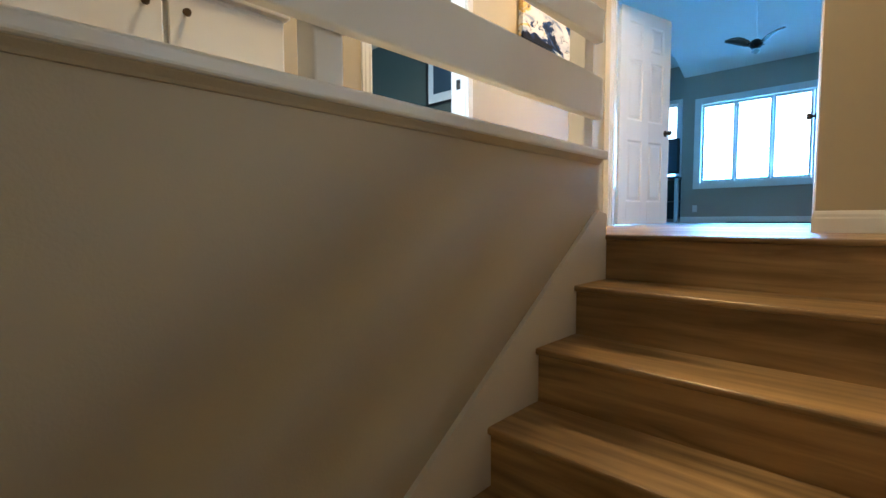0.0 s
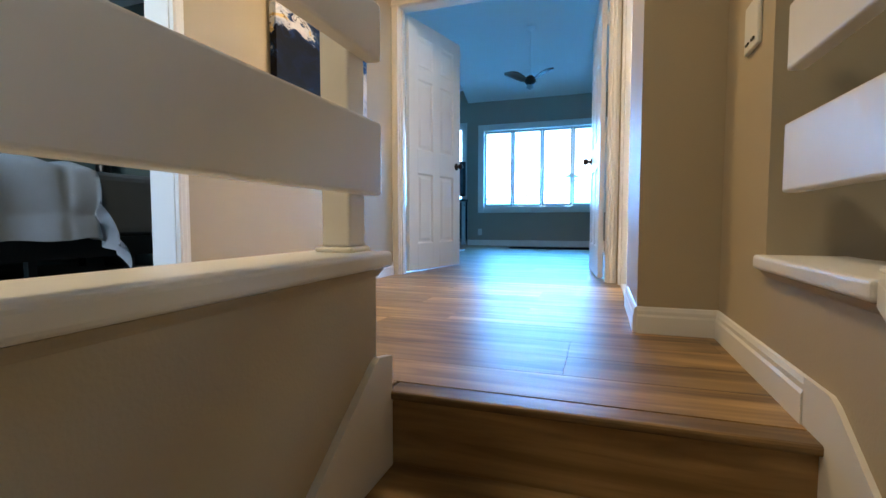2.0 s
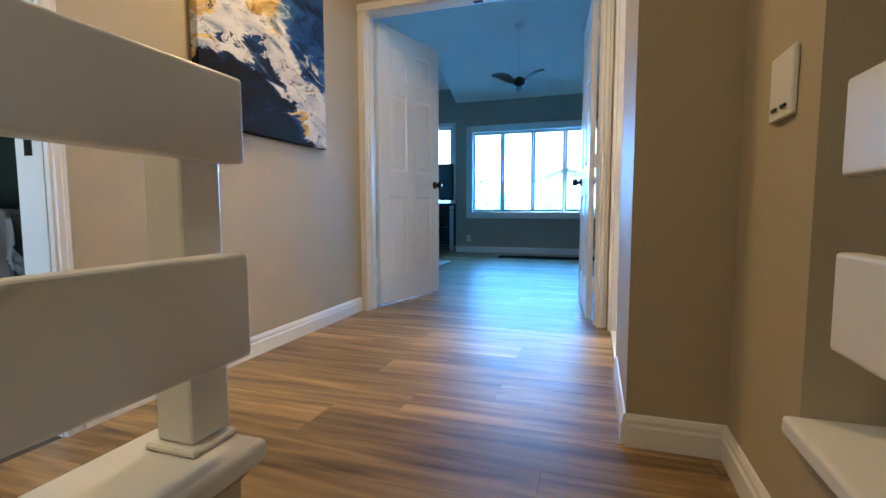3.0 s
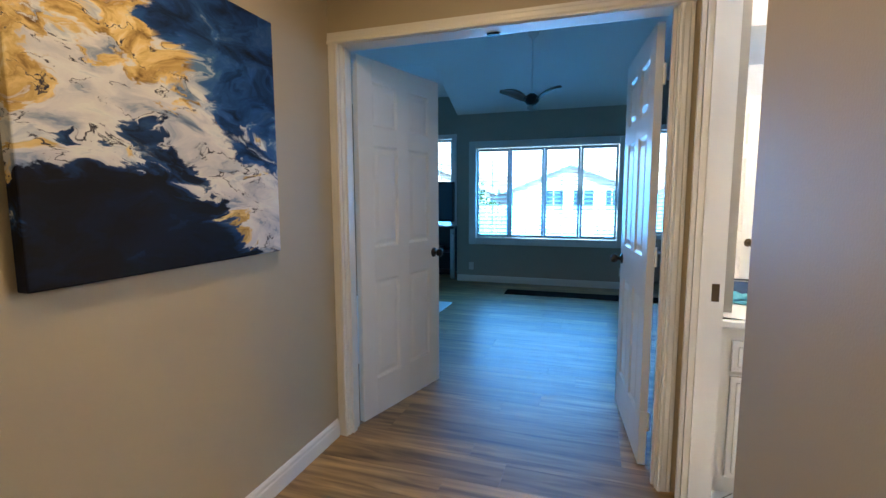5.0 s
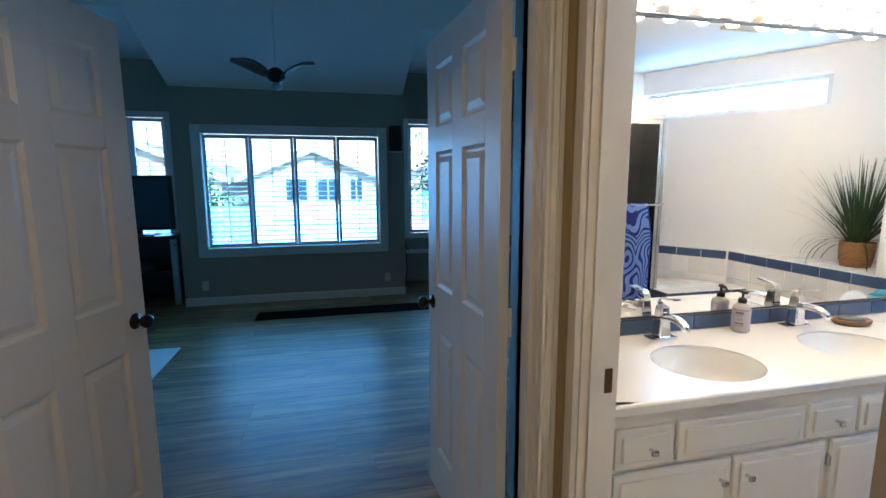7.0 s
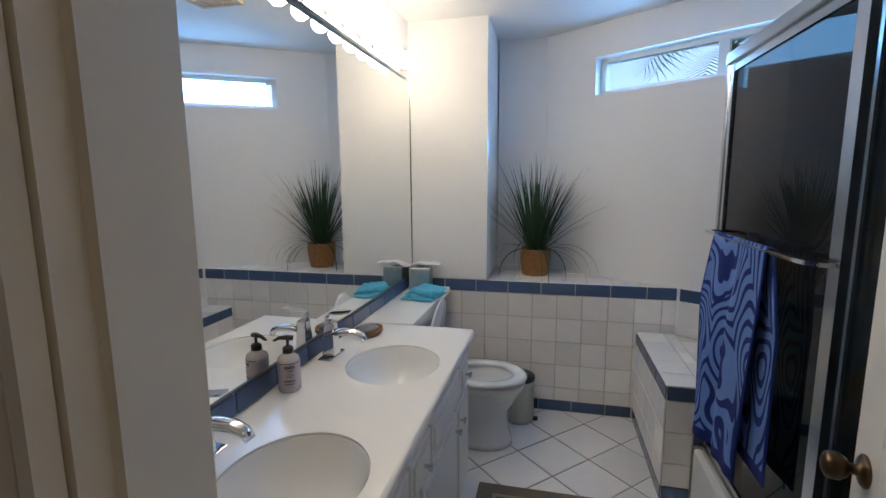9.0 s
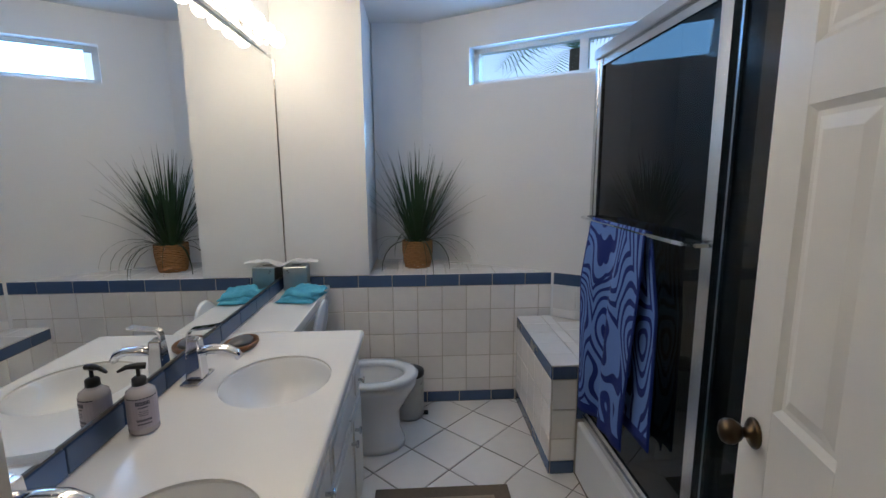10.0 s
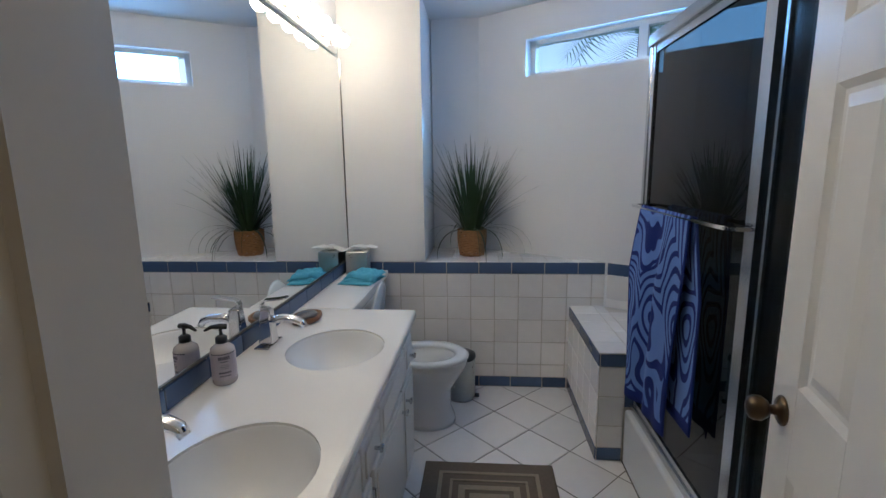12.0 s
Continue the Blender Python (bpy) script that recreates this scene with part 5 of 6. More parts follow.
SOAPBAR = material("grey_soap", (0.13, 0.13, 0.13), 0.35, scale=16, vary=0.25)
dish = thing("soap_dish", "oval brown wooden soap dish with a grey soap bar", "dish", pose(1.635, 4.80, 0.7905, 0, 0, -8))
WOODDISH = material("acacia_wood", (0.20, 0.09, 0.03), 0.45, scale=18, vary=0.35)
part("tray", lathe(bmesh.new(), [(0.0, 0.0), (0.85, 0.0), (1.0, 0.012), (1.0, 0.024), (0.93, 0.026), (0.85, 0.016), (0.0, 0.014)], 28, 0.085, 0.06), WOODDISH, dish, "", True)
part("soap_bar", lathe(bmesh.new(), [(0.0, 0.016), (0.9, 0.016), (1.0, 0.024), (0.85, 0.033), (0.0, 0.036)], 24, 0.062, 0.042), SOAPBAR, dish, "grey soap bar", True)

tb = thing("tissue_box", "square silver tissue box with a pulled tissue", "tissue box", pose(2.565, 4.815, 0.7905, 0, 0, 6))
part("cover", box(-0.067, 0.067, -0.067, 0.067, 0, 0.142, 0.004), SATIN, tb)
part("opening", lathe(bmesh.new(), [(0.030, 0.143), (0.0, 0.1432)], 16), BLACK, tb)
bm = bmesh.new()
g = [[bm.verts.new((-0.042 + 0.084 * j / 8, -0.125 + 0.25 * i / 10, 0.148 + 0.026 * math.exp(-((i - 5) / 3) ** 2) + 0.010 * noise.noise(Vector((i * 0.6, j * 0.6, 2))) - 0.02 * abs(i - 5) / 5 * (i > 5) + 0.012 * (i < 3))) for j in range(9)] for i in range(11)]
for i in range(10):
    for j in range(8):
        bm.faces.new((g[i][j], g[i + 1][j], g[i + 1][j + 1], g[i][j + 1]))
part("tissue", bm, PAPER, tb, "white tissue sheet", True)


def folded_cloth(name, m, w, d, layers, label):
    """A loosely folded cloth: each layer a soft slab with puffed folds, uneven edges and creases."""
    c = thing(name, label, "towel", m)
    n, h = 22, 0.019
    for k in range(layers):
        bm = bmesh.new()
        seed = 7.3 * k + w * 50
        grids = []
        for side in (0, 1):
            g = []
            for i in range(n + 1):
                row = []
                for j in range(n + 1):
                    u, v = 2 * i / n - 1, 2 * j / n - 1
                    edge = (1 - u ** 6) * (1 - v ** 6)
                    x = u * w / 2 * (1 + 0.10 * noise.noise(Vector((v * 1.6, seed, 1)))) * (1 - 0.06 * k)
                    y = v * d / 2 * (1 + 0.09 * noise.noise(Vector((u * 1.6, seed, 5)))) * (1 - 0.05 * k)
                    wave = 0.011 * noise.noise(Vector((u * 1.3, v * 1.3, seed))) + 0.006 * noise.noise(Vector((u * 3.5 + v, v * 3 - u, seed + 3)))
                    sag = -0.010 * k * (abs(u) ** 4 + abs(v) ** 4) * 0.5
                    base = h * 0.86 * k + (wave if k else 0) + sag
                    row.append(bm.verts.new((x, y, max(0.0005, base + (h * (0.35 + 0.65 * edge ** 0.4) + wave * 0.7 if side else h * 0.30 * (1 - edge ** 0.4))))))
                g.append(row)
            grids.append(g)
        for s_, g in enumerate(grids):
            for i in range(n):
                for j in range(n):
                    q = (g[i][j], g[i + 1][j], g[i + 1][j + 1], g[i][j + 1])
                    bm.faces.new(q if s_ else q[::-1])
        rim = [(i, 0) for i in range(n)] + [(n, j) for j in range(n)] + [(i, n) for i in range(n, 0, -1)] + [(0, j) for j in range(n, 0, -1)]
        for (i, j), (i2, j2) in zip(rim, rim[1:] + rim[:1]):
            bm.faces.new((grids[0][i][j], grids[0][i2][j2], grids[1][i2][j2], grids[1][i][j]))
        bmesh.ops.recalc_face_normals(bm, faces=bm.faces)
        f_ = part("fold", bm, TEAL, c, "", True)
        f_.matrix_basis = pose(0.010 * math.sin(k * 2.1), 0.012 * math.cos(k * 1.7), 0, 0, 0, (0, 9, -7, 11)[k % 4])
    return c


folded_cloth("washcloth", pose(2.36, 4.735, 0.7905, 0, 0, 82), 0.20, 0.25, 3, "folded teal terry washcloth beside the tissue box")
folded_cloth("washcloth", pose(0.235, 4.72, 0.7905, 0, 0, 60), 0.15, 0.19, 2, "folded teal terry washcloth by the first basin")

# ---- toilet and bin ----
to = thing("toilet", "white porcelain toilet with raised seat lid", "toilet", pose(2.21, 4.36, 0.002))
part("pedestal", lathe(bmesh.new(), [(0.0, 0.0), (0.125, 0.0), (0.125, 0.03), (0.105, 0.10), (0.105, 0.20), (0.15, 0.29), (0.178, 0.35), (0.180, 0.385), (0.13, 0.388), (0.12, 0.33), (0.07, 0.24), (0.0, 0.22)], 32, 1.0, 1.28, 0, -0.01), SINK, to, "", True)
part("seat", lathe(bmesh.new(), [(0.125, 0.392), (0.125, 0.408), (0.14, 0.413), (0.175, 0.413), (0.187, 0.404), (0.186, 0.392)], 32, 1.0, 1.28, 0, -0.01), SINK, to, "white ring seat", True)
lid = part("lid", lathe(bmesh.new(), [(0.0, 0.0), (0.17, 0.0), (0.183, 0.008), (0.17, 0.018), (0.0, 0.020)], 32, 1.0, 1.22), SINK, to, "white seat lid standing up", True)
lid.matrix_basis = pose(0, 0.262, 0.60, -80, 0, 0)
part("tank", box(-0.20, 0.20, 0.32, 0.52, 0.38, 0.70, 0.02, 3), SINK, to)
part("tank_lid", box(-0.21, 0.21, 0.31, 0.53, 0.70, 0.73, 0.008, 2), SINK, to)
part("tank_base", box(-0.11, 0.11, 0.16, 0.48, 0.0, 0.385, 0.03, 3), SINK, to)
part("flush_lever", tube(bmesh.new(), [(-0.16, 0.318, 0.65), (-0.16, 0.305, 0.65), (-0.10, 0.300, 0.645)], 0.006, 8), CHROME, to)

bn = thing("waste_bin", "small round metal waste bin with black rim", "bin", pose(2.50, 4.17, 0.002))
part("bin_body", lathe(bmesh.new(), [(0.0, 0.0), (0.085, 0.0), (0.088, 0.01), (0.09, 0.27), (0.087, 0.27), (0.084, 0.012), (0.0, 0.01)], 28), SATIN, bn, "", True)
part("bin_lid", lathe(bmesh.new(), [(0.092, 0.262), (0.094, 0.268), (0.093, 0.285), (0.07, 0.298), (0.0, 0.302)], 28), BLACK, bn, "black lid", True)
part("pedal", box(-0.02, 0.02, -0.115, -0.08, 0.004, 0.014, 0.003), BLACK, bn)

# ---- plant ----
pl = thing("potted_grass", "tall grass plant in a woven basket on the tile shelf", "plant", pose(2.90, 4.105, 0.843))
bk = bmesh.new()
for i in range(15):
    z = 0.008 + i * 0.0118
    r_ = 0.078 + 0.018 * math.sin(min(1, z / 0.14) * 1.7)
    n, m_ = 36, 6
    ring = [[bk.verts.new(((r_ + 0.0065 * math.cos(2 * math.pi * k / m_) + 0.0035 * math.sin(j * math.pi + i * math.pi)) * math.cos(2 * math.pi * j / n), (r_ + 0.0065 * math.cos(2 * math.pi * k / m_)) * math.sin(2 * math.pi * j / n), z + 0.0065 * math.sin(2 * math.pi * k / m_) + 0.002 * math.sin(j * 1.7 + i * 2.1))) for k in range(m_)] for j in range(n)]
    for j in range(n):
        for k in range(m_):
            bk.faces.new((ring[j][k], ring[(j + 1) % n][k], ring[(j + 1) % n][(k + 1) % m_], ring[j][(k + 1) % m_]))
part("basket", bk, WICKER, pl, "woven brown seagrass basket", True)
part("soil", lathe(bmesh.new(), [(0.088, 0.155), (0.0, 0.160)], 20), BARK, pl)
rnd = random.Random(11)
bm = bmesh.new()
for i in range(170):
    a_ = rnd.uniform(0, 2 * math.pi)
    lean = abs(rnd.gauss(0, 0.60)) + 0.04
    length = rnd.uniform(0.36, 0.66) if lean < 0.75 else rnd.uniform(0.34, 0.54)
    if i % 38 == 0:
        lean, length = 1.3, rnd.uniform(0.32, 0.48)
    d = Vector((math.cos(a_), math.sin(a_), 0))
    side_ = Vector((-math.sin(a_), math.cos(a_), 0))
    base = d * rnd.uniform(0.0, 0.05) + Vector((0, 0, 0.15))
    p, th, prev = base, lean * 0.74, None
    w0, n = (rnd.uniform(0.006, 0.0105) if i % 38 else 0.0025), 8
    for k in range(n + 1):
        t = k / n
        w = w0 * (1 - t) ** 0.8 + 0.0003
        row = [bm.verts.new(p - side_ * w), bm.verts.new(p + Vector((0, 0, 0.0012))), bm.verts.new(p + side_ * w)]
        if prev:
            bm.faces.new((prev[0], prev[1], row[1], row[0])), bm.faces.new((prev[1], prev[2], row[2], row[1]))
        prev = row
        p = p + (d * math.sin(th) + Vector((0, 0, math.cos(th)))) * (length / n)
        th += lean * (0.015 + 0.08 * t) + (0.26 if lean > 1.2 else 0)
        p.z = max(p.z, 0.012)
part("blades", bm, LEAF, pl, "long thin dark green blades", True)

# ---- bench, curb and shower ----
bench = thing("tiled_bench", "white tiled bench with blue edge tiles before the shower", "bench")
part("bench_core", prism([(1.890, 3.30), (1.890, 3.479), (2.656, 3.479), (2.656, 3.263), along(-0.15), (2.3, 2.95), (1.890, 2.95)], 0, 0.556), GROUT, bench)
structure("shower_curb", box(0.06, 1.883, 3.255, 3.355, 0, 0.28, 0.012, 2), SINK, "white shower curb below the glass", "shower curb")
structure("shower_base", boxes((0.345, 1.876, 2.60, 3.255, -0.005, 0.06), (0.075, 0.345, 3.015, 3.255, -0.005, 0.06)), SINK, "white shower floor pan", "shower floor")

sh = thing("shower_enclosure", "dark smoked glass shower doors in a silver metal frame", "shower")
TOPZ = 1.955
part("top_track", box(0.08, 1.905, 3.262, 3.338, TOPZ - 0.03, TOPZ + 0.015, 0.004), ALU, sh)
part("bottom_track", box(0.08, 1.905, 3.266, 3.334, 0.282, 0.312, 0.004), ALU, sh)
part("wall_jamb", box(1.875, 1.905, 3.27, 3.33, 0.563, TOPZ - 0.03, 0.003), ALU, sh)
for y, x0, x1 in ((3.315, 1.03, 1.873), (3.280, 0.10, 1.07)):
    dr = part("door_frame", boxes((x0, x0 + 0.048, y - 0.011, y + 0.011, 0.312, TOPZ - 0.03), (x1 - 0.03, x1, y - 0.011, y + 0.011, 0.312, TOPZ - 0.03), (x0 + 0.048, x1 - 0.03, y - 0.009, y + 0.009, 0.312, 0.342), (x0 + 0.048, x1 - 0.03, y - 0.009, y + 0.009, TOPZ - 0.062, TOPZ - 0.03)), ALU, sh)
    part("pane", box(x0 + 0.048, x1 - 0.03, y - 0.003, y + 0.003, 0.342, TOPZ - 0.062), SMOKED, dr, "dark smoked glass")
bm = prism([(1.900, 3.326), (1.905, 3.352), (1.885, 3.376), (1.850, 3.385), (1.130, 3.385), (1.085, 3.378), (1.055, 3.360), (1.040, 3.326), (1.064, 3.326), (1.076, 3.346), (1.100, 3.358), (1.140, 3.361), (1.840, 3.361), (1.868, 3.350), (1.876, 3.326)], 1.2565, 1.2675)
bmesh.ops.bevel(bm, geom=bm.edges[:], offset=0.003, segments=2, affect="EDGES")
part("towel_bar", bm, CHROME, sh, "flat silver towel bar with curved ends")
part("soap_shelf", box(0.55, 0.75, 2.60, 2.68, 1.0, 1.02), SINK, sh)

tw = thing("bath_towel", "blue wave-patterned bath towel hung over the shower bar", "towel", pose(1.50, 3.372, 1.264))
bm = bmesh.new()
nu, nv = 44, 70
L1, L2, R = 0.80, 0.74, 0.0135
rows = []
for i in range(nu + 1):
    u = i / nu
    x = 0.235 - 0.455 * u
    row = []
    for j in range(nv + 1):
        s = -L2 + (L1 + L2) * j / nv
        if abs(s) < R * 1.57:
            y, z = R * math.sin(s / R), R * math.cos(s / R)
        else:
            y, z = math.copysign(R, s), -(abs(s) - R * 1.57)
        drop = -z if z < 0 else 0
        fold = 0.016 * math.sin(u * 9.5 + 0.6) + 0.010 * math.sin(u * 17 + 2 + drop * 3)
        k = min(1.0, drop / 0.25)
        y += (fold + 0.012) * k * (1 if s > 0 else -0.35) if s > 0 else -0.003 * k
        xx = x * (1 + 0.05 * k) + (0.02 * k * math.sin(u * 3 + 1) + 0.085 * u * min(1, drop / 0.7) if s > 0 else -0.05 * u * k)
        z -= (0.04 * math.sin(u * 4.2 + 0.5) + 0.10 * max(0, u - 0.45)) * min(1, drop / 0.7) if s > 0 else 0
        row.append(bm.verts.new((xx, y, z)))
    rows.append(row)
for a_, b_ in zip(rows, rows[1:]):
    for j in range(nv):
        bm.faces.new((a_[j], a_[j + 1], b_[j + 1], b_[j]))
cl = part("cloth", bm, towel_material(), tw, "", True)
# a plain dark border along the towel's edges
cl.data.materials.append(material("navy_terry", (0.004, 0.018, 0.17), 0.95, scale=30, vary=0.15, bump=0.5, grain=420))
for k, poly in enumerate(cl.data.polygons):
    i, j = divmod(k, nv)
    if i in (0, nu - 1) or j < 2 or j > nv - 3:
        poly.material_index = 1
sol = cl.modifiers.new("thickness", "SOLIDIFY")
sol.thickness = 0.005

bmx0, bmx1, bmy0, bmy1 = 1.01, 1.815, 3.70, 4.315
mt = thing("bath_mat", "brown bath mat with beige stepped border lines", "mat", pose((bmx0 + bmx1) / 2, (bmy0 + bmy1) / 2, 0.001))
hw, hh = (bmx1 - bmx0) / 2, (bmy1 - bmy0) / 2
part("mat_base", box(-hw, hw, -hh, hh, 0, 0.012, 0.005, 2), RUGBROWN, mt)
for inset, wd in ((0.075, 0.018), (0.13, 0.012), (0.17, 0.03)):
    x, y = hw - inset, hh - inset
    part("border_line", boxes((-x, x, -y, -y + wd, 0.011, 0.0145), (-x, x, y - wd, y, 0.011, 0.0145), (-x, -x + wd, -y + wd, y - wd, 0.011, 0.0145), (x - wd, x, -y + wd, y - wd, 0.011, 0.0145)), RUGLIGHT, mt)
part("centre_field", box(-hw + 0.22, hw - 0.22, -hh + 0.22, hh - 0.22, 0.011, 0.0145, 0.002), RUGLIGHT, mt)

# palm outside the high window
palm = thing("palm_tree", "palm tree with drooping fronds outside the high window", "tree", pose(7.22, 1.62, -3.0))
part("trunk", tube(bmesh.new(), [(0, 0, 0), (0.08, 0, 2.5), (0.0, 0.0, 6.3)], [0.17, 0.13, 0.11], 10), BARK, palm)
bm = bmesh.new()
for i in range(13):
    a_ = 2 * math.pi * i / 13 + rnd.uniform(-0.1, 0.1)
    th = rnd.uniform(0.2, 1.25)
    d = Vector((math.cos(a_), math.sin(a_), 0))
    s_ = Vector((-math.sin(a_), math.cos(a_), 0))
    p = Vector((0, 0, 6.3))
    for k in range(26):
        dirv = d * math.sin(th) + Vector((0, 0, math.cos(th)))
        q = p + dirv * 0.075
        w = 0.55 * math.sin(math.pi * min(1, (k + 2) / 27)) ** 0.6
        for sg in (-1, 1):
            tip = q + s_ * sg * w + dirv * 0.16 - Vector((0, 0, 0.22 * w))
            bm.faces.new([bm.verts.new(v) for v in (p, p.lerp(q, 0.36), tip)])
        p, th = q, th + 0.055
part("fronds", bm, PALMLEAF, palm, "long feathered green fronds")

# ---- pieces: tiles and planks ----
def piece(name, me, parent, m):
    o = new(name, me)
    o.parent = parent
    o.matrix_basis = m
    return o


MESHES = {}


def plate_mesh(name, w, h, t, mat, bevel=0.0015, edge=0.001):
    """A shared slab w x h x t, corner at the origin, t along +z."""
    key = (name, round(w, 3), round(h, 3), t)
    if key not in MESHES:
        MESHES[key] = mesh(name, box(edge, w - edge, edge, h - edge, 0, t, bevel), mat)
    return MESHES[key]


GAP = 0.003


def tile_run(parent, m, u0, u1, v0, v1, du, dv, start, name, mat, t=0.006):
    """Tiles over a rectangle in the plane of m (x = u, y = v, z = out), joints at start + k * du, rows down from v1."""
    k = math.floor((u0 - start) / du)
    us = [u0]
    while start + (k + 1) * du < u1 - 0.012:
        k += 1
        if start + k * du > u0 + 0.012:
            us.append(start + k * du)
    us.append(u1)
    vs = [v1]
    while vs[-1] - dv > v0 + 0.012:
        vs.append(vs[-1] - dv)
    vs.append(v0)
    for a_, b_ in zip(us, us[1:]):
        for c, d in zip(vs[1:], vs):
            piece(name, plate_mesh(name, b_ - a_ - GAP, d - c - GAP, t, mat), parent, m @ pose(a_ + GAP / 2, c + GAP / 2, 0))


wains = thing("wall_tiling", "white square wall tiles with blue border tiles", "wall tiles", kind="structure")
# plane x = FW facing -x: u runs along -y, v up, out along -x
face_far = Matrix(((0, 0, -1, FW + 0.006), (-1, 0, 0, 0), (0, 1, 0, 0), (0, 0, 0, 1)))
tile_run(wains, face_far, -4.898, -3.27, 0.765, 0.842, 0.207, 0.2, -4.264, "blue_tile", BTILE)
tile_run(wains, face_far, -4.898, -3.27, 0.07, 0.765, 0.152, 0.152, -4.414, "tile", WTILE)
tile_run(wains, face_far, -4.898, -3.49, 0.0, 0.07, 0.207, 0.2, -4.264, "blue_tile", BTILE)
# shelf tops
for i in range(4):
    for j in range(8):
        x, y = FW + 0.012 + 0.153 * i, 4.389 - 0.153 * (j + 1)
        lim = 3.263 + (x + 0.153 - FW) * UY / UX
        if y > lim and x + 0.153 < 3.18:
            piece("tile", plate_mesh("shelf_tile", 0.151, 0.151, 0.006, WTILE), wains, pose(x, y, 0.836))
        elif y + 0.153 > 3.263 + (x - FW) * UY / UX:
            bm = box(x + 0.001, x + 0.150, y + 0.001, y + 0.150, 0.836, 0.842)
            for co_, no_ in (((CORNER[0], CORNER[1], 0), (UY, -UX, 0)), ((3.178, 0, 0), (1, 0, 0))):
                bmesh.ops.bisect_plane(bm, geom=list(bm.verts) + list(bm.edges) + list(bm.faces), plane_co=co_, plane_no=no_, clear_outer=True)
            if bm.faces:
                part("tile", bm, WTILE, wains)
            else:
                bm.free()
# slanting wall, below the shelf line, towards the shower
m_sl = Matrix(((-UX, 0, -UY, CORNER[0]), (-UY, 0, UX, CORNER[1]), (0, 1, 0, 0), (0, 0, 0, 1)))
tile_run(wains, m_sl, 0.006, 0.80, 0.765, 0.842, 0.207, 0.2, 0.0, "blue_tile", BTILE)
tile_run(wains, m_sl, 0.006, 0.80, 0.56, 0.765, 0.152, 0.152, 0.0, "tile", WTILE)
# backsplash below the mirror: plane y = 4.904 facing -y
face_back = Matrix(((1, 0, 0, 0), (0, 0, -1, 4.9045), (0, 1, 0, 0), (0, 0, 0, 1)))
tile_run(wains, face_back, 0.064, 2.644, 0.791, 0.861, 0.207, 0.2, 0.03, "blue_tile", BTILE, 0.010)

# bench tiles
top_m = Matrix(((1, 0, 0, 0), (0, 1, 0, 0), (0, 0, 1, 0.556), (0, 0, 0, 1)))
tile_run(bench, top_m, 1.884, 2.65, 3.27, 3.485, 0.152, 0.152, 1.884, "tile", WTILE)
tile_run(bench, top_m, 1.915, 2.52, 3.10, 3.27, 0.152, 0.152, 1.915, "tile", WTILE)
face_b = Matrix(((-1, 0, 0, 0), (0, 0, 1, 3.479), (0, 1, 0, 0), (0, 0, 0, 1)))
tile_run(bench, face_b, -2.649, -1.884, 0.490, 0.556, 0.207, 0.2, -1.884, "blue_tile", BTILE)
tile_run(bench, face_b, -2.649, -1.884, 0.07, 0.490, 0.152, 0.152, -1.884, "tile", WTILE)
tile_run(bench, face_b, -2.649, -1.884, 0.0, 0.07, 0.207, 0.2, -1.884, "blue_tile", BTILE)
face_e = Matrix(((0, 0, -1, 1.890), (-1, 0, 0, 0), (0, 1, 0, 0), (0, 0, 0, 1)))
tile_run(bench, face_e, -3.478, -3.357, 0.490, 0.556, 0.207, 0.2, -3.478, "blue_tile", BTILE)
tile_run(bench, face_e, -3.478, -3.357, 0.07, 0.490, 0.152, 0.152, -3.478, "tile", WTILE)
tile_run(bench, face_e, -3.478, -3.357, 0.0, 0.07, 0.207, 0.2, -3.478, "blue_tile", BTILE)
tile_run(bench, face_e, -3.357, -3.255, 0.285, 0.556, 0.207, 0.3, -3.357, "blue_tile", BTILE)

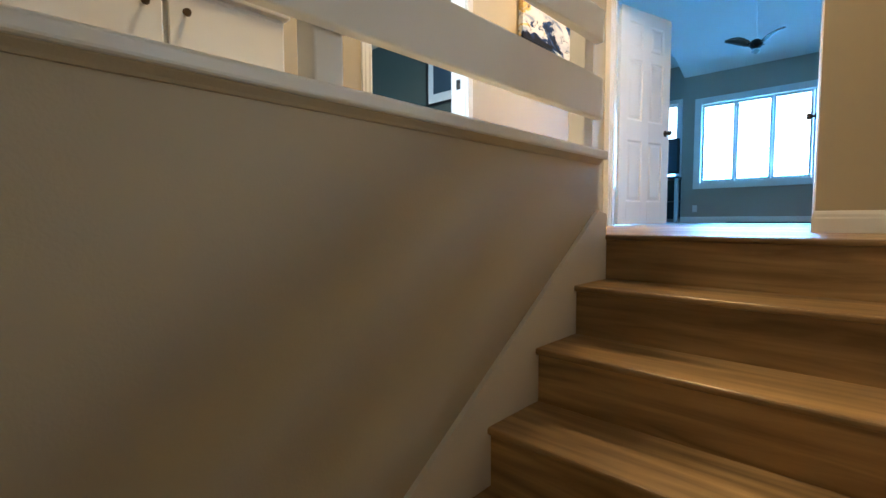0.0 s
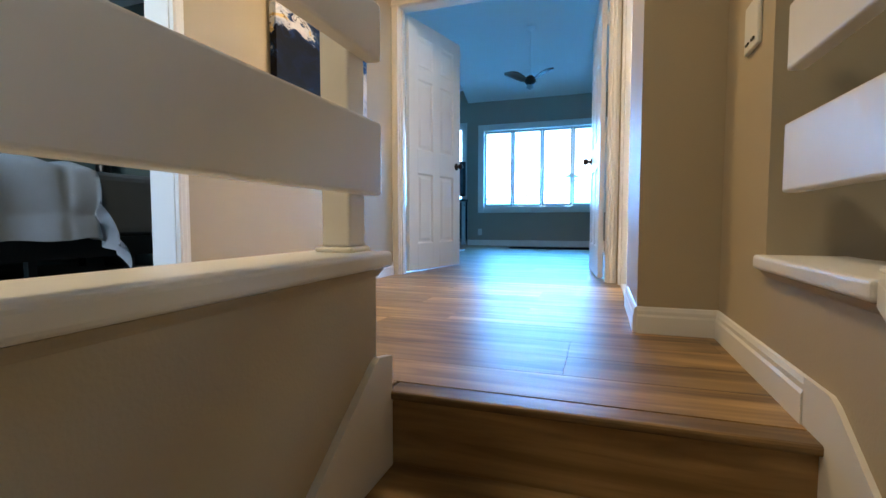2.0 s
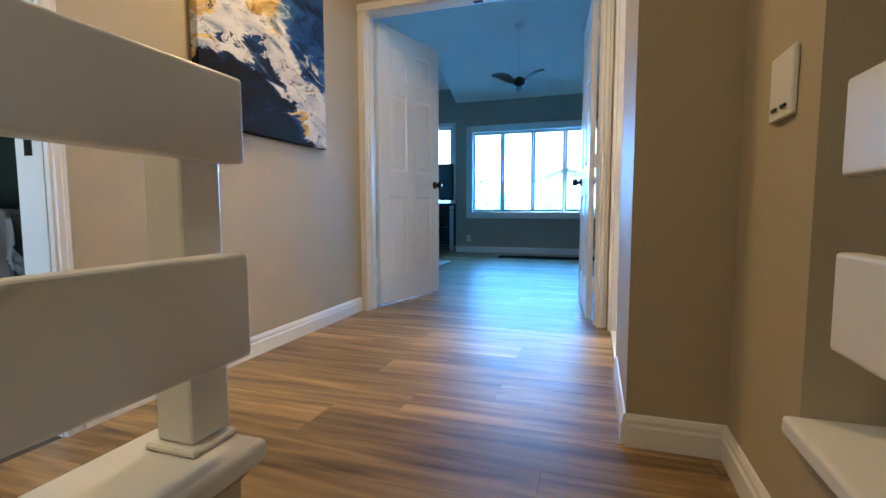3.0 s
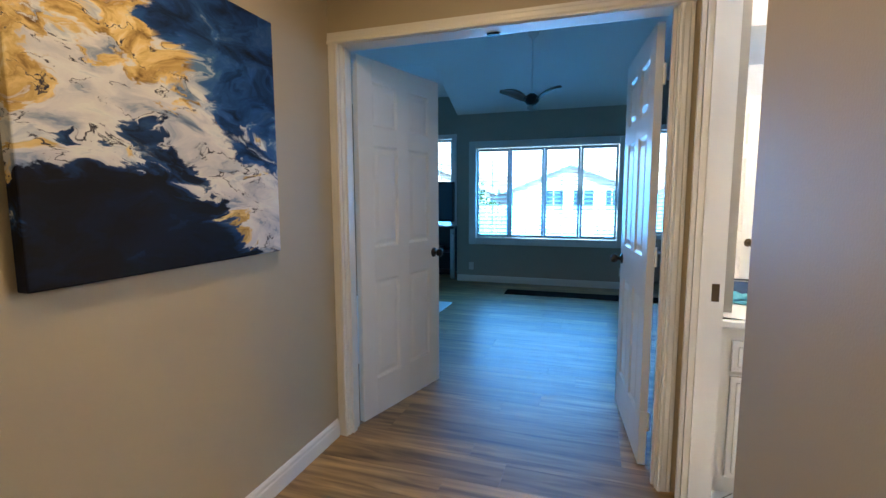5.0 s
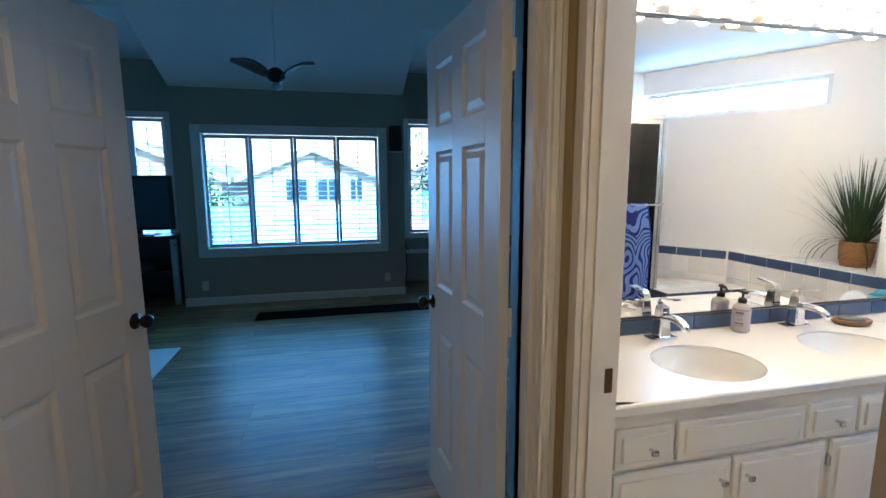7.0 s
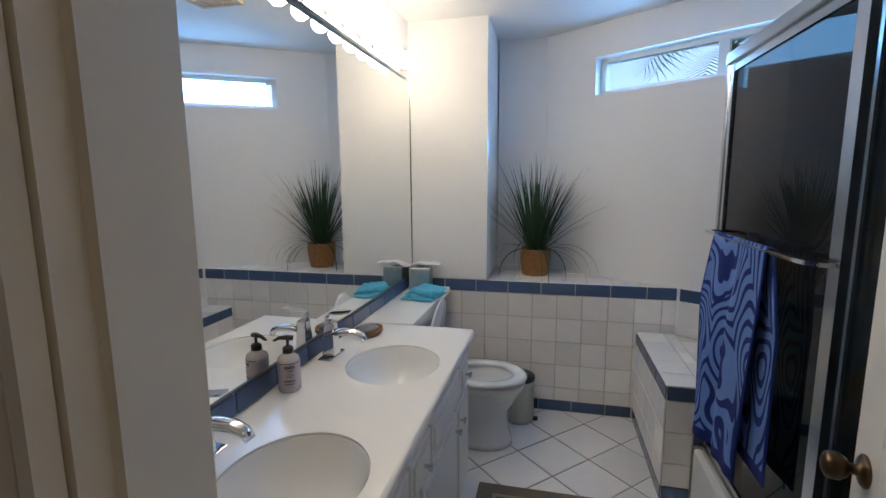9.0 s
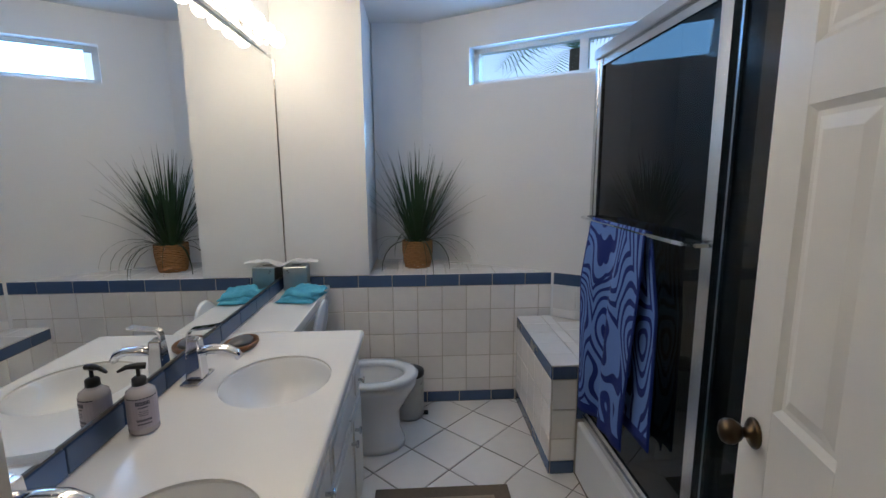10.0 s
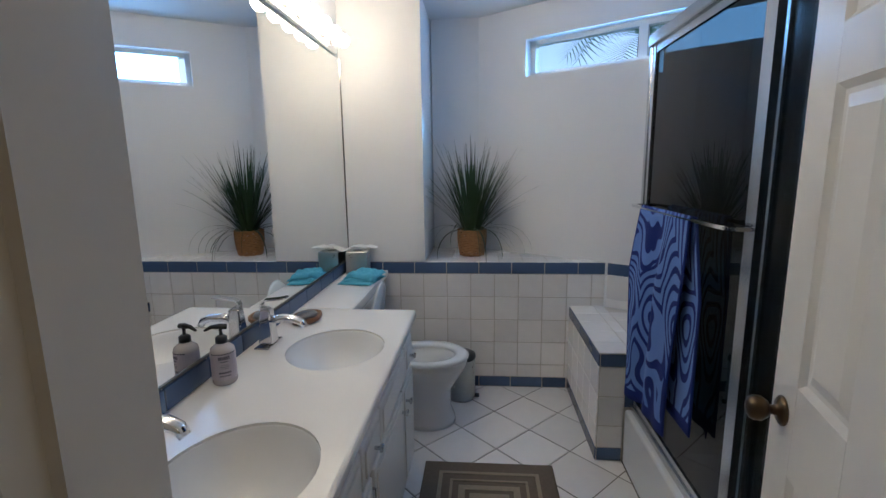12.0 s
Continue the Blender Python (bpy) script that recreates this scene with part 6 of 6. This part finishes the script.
# diagonal floor tiles, cut at the room's edges
floor_t = thing("floor_tiling", "white square floor tiles laid diagonally", "floor tiles", kind="structure")
S = 0.265
full = plate_mesh("floor_tile", S - 0.005, S - 0.005, 0.006, FTILE)
for i in range(-9, 10):
    for j in range(-9, 10):
        c, s = math.cos(radians(45)), math.sin(radians(45))
        x, y = 2.328 + S * (i * c - j * s), 3.968 + S * (i * s + j * c)
        poly = [(x, y), (x + (S - 0.005) * c, y + (S - 0.005) * s), (x, y + (S - 0.005) * 2 * s), (x - (S - 0.005) * c, y + (S - 0.005) * s)]
        cx, cy = x, y + S * s
        if not (0.0 < cx + 0.19 and cx - 0.19 < 2.66 and 3.34 < cy + 0.19 and cy - 0.19 < 4.9):
            continue
        if 0.08 < cx - 0.19 and cx + 0.19 < 2.65 and cy + 0.19 < 4.9 and cy - 0.19 > 3.5:
            piece("tile", full, floor_t, pose(x, y, -0.006, 0, 0, 45))
            continue
        bm = bmesh.new()
        f = bm.faces.new([bm.verts.new((px, py, 0.0)) for px, py in poly])
        for co_, no_ in (((0.075, 0, 0), (-1, 0, 0)), ((2.649, 0, 0), (1, 0, 0)), ((0, 4.9, 0), (0, 1, 0)), ((0, 3.356, 0), (0, -1, 0))):
            bmesh.ops.bisect_plane(bm, geom=list(bm.verts) + list(bm.edges) + list(bm.faces), plane_co=co_, plane_no=no_, clear_outer=True)
        if bm.faces:
            part("tile", bm, FTILE, floor_t)
        else:
            bm.free()

# oak planks, laid across the hall
planks = thing("floor_planks", "oak vinyl planks running across hallway and bedroom", "floor planks", kind="structure")
rnd = random.Random(4)


def lay(x0, x1, y0, y1):
    y = y0
    while y < y1 - 0.005:
        w = min(0.18, y1 - y)
        x = x0 - rnd.choice((0.0, 0.3, 0.55, 0.8, 1.0))
        while x < x1 - 0.01:
            a_, b_ = max(x, x0), min(x + 1.22, x1)
            if b_ - a_ > 0.02:
                piece("plank", plate_mesh("plank", b_ - a_, w, 0.006, PLANK, 0.0006, 0.0003), planks, pose(a_, y, -0.006))
            x += 1.22
        y += 0.18


lay(LW, -0.68, -0.2, 2.14)
lay(LW, 0.205, 2.14, 2.905)
lay(LW, -0.058, 2.905, 4.37)
lay(-1.66, -0.14, 4.37, 4.50)
lay(-4.6, 2.2, 4.50, 9.06)
lay(-4.6, -2.43, 9.06, 9.81)
lay(0.20, 2.2, 9.06, 9.81)
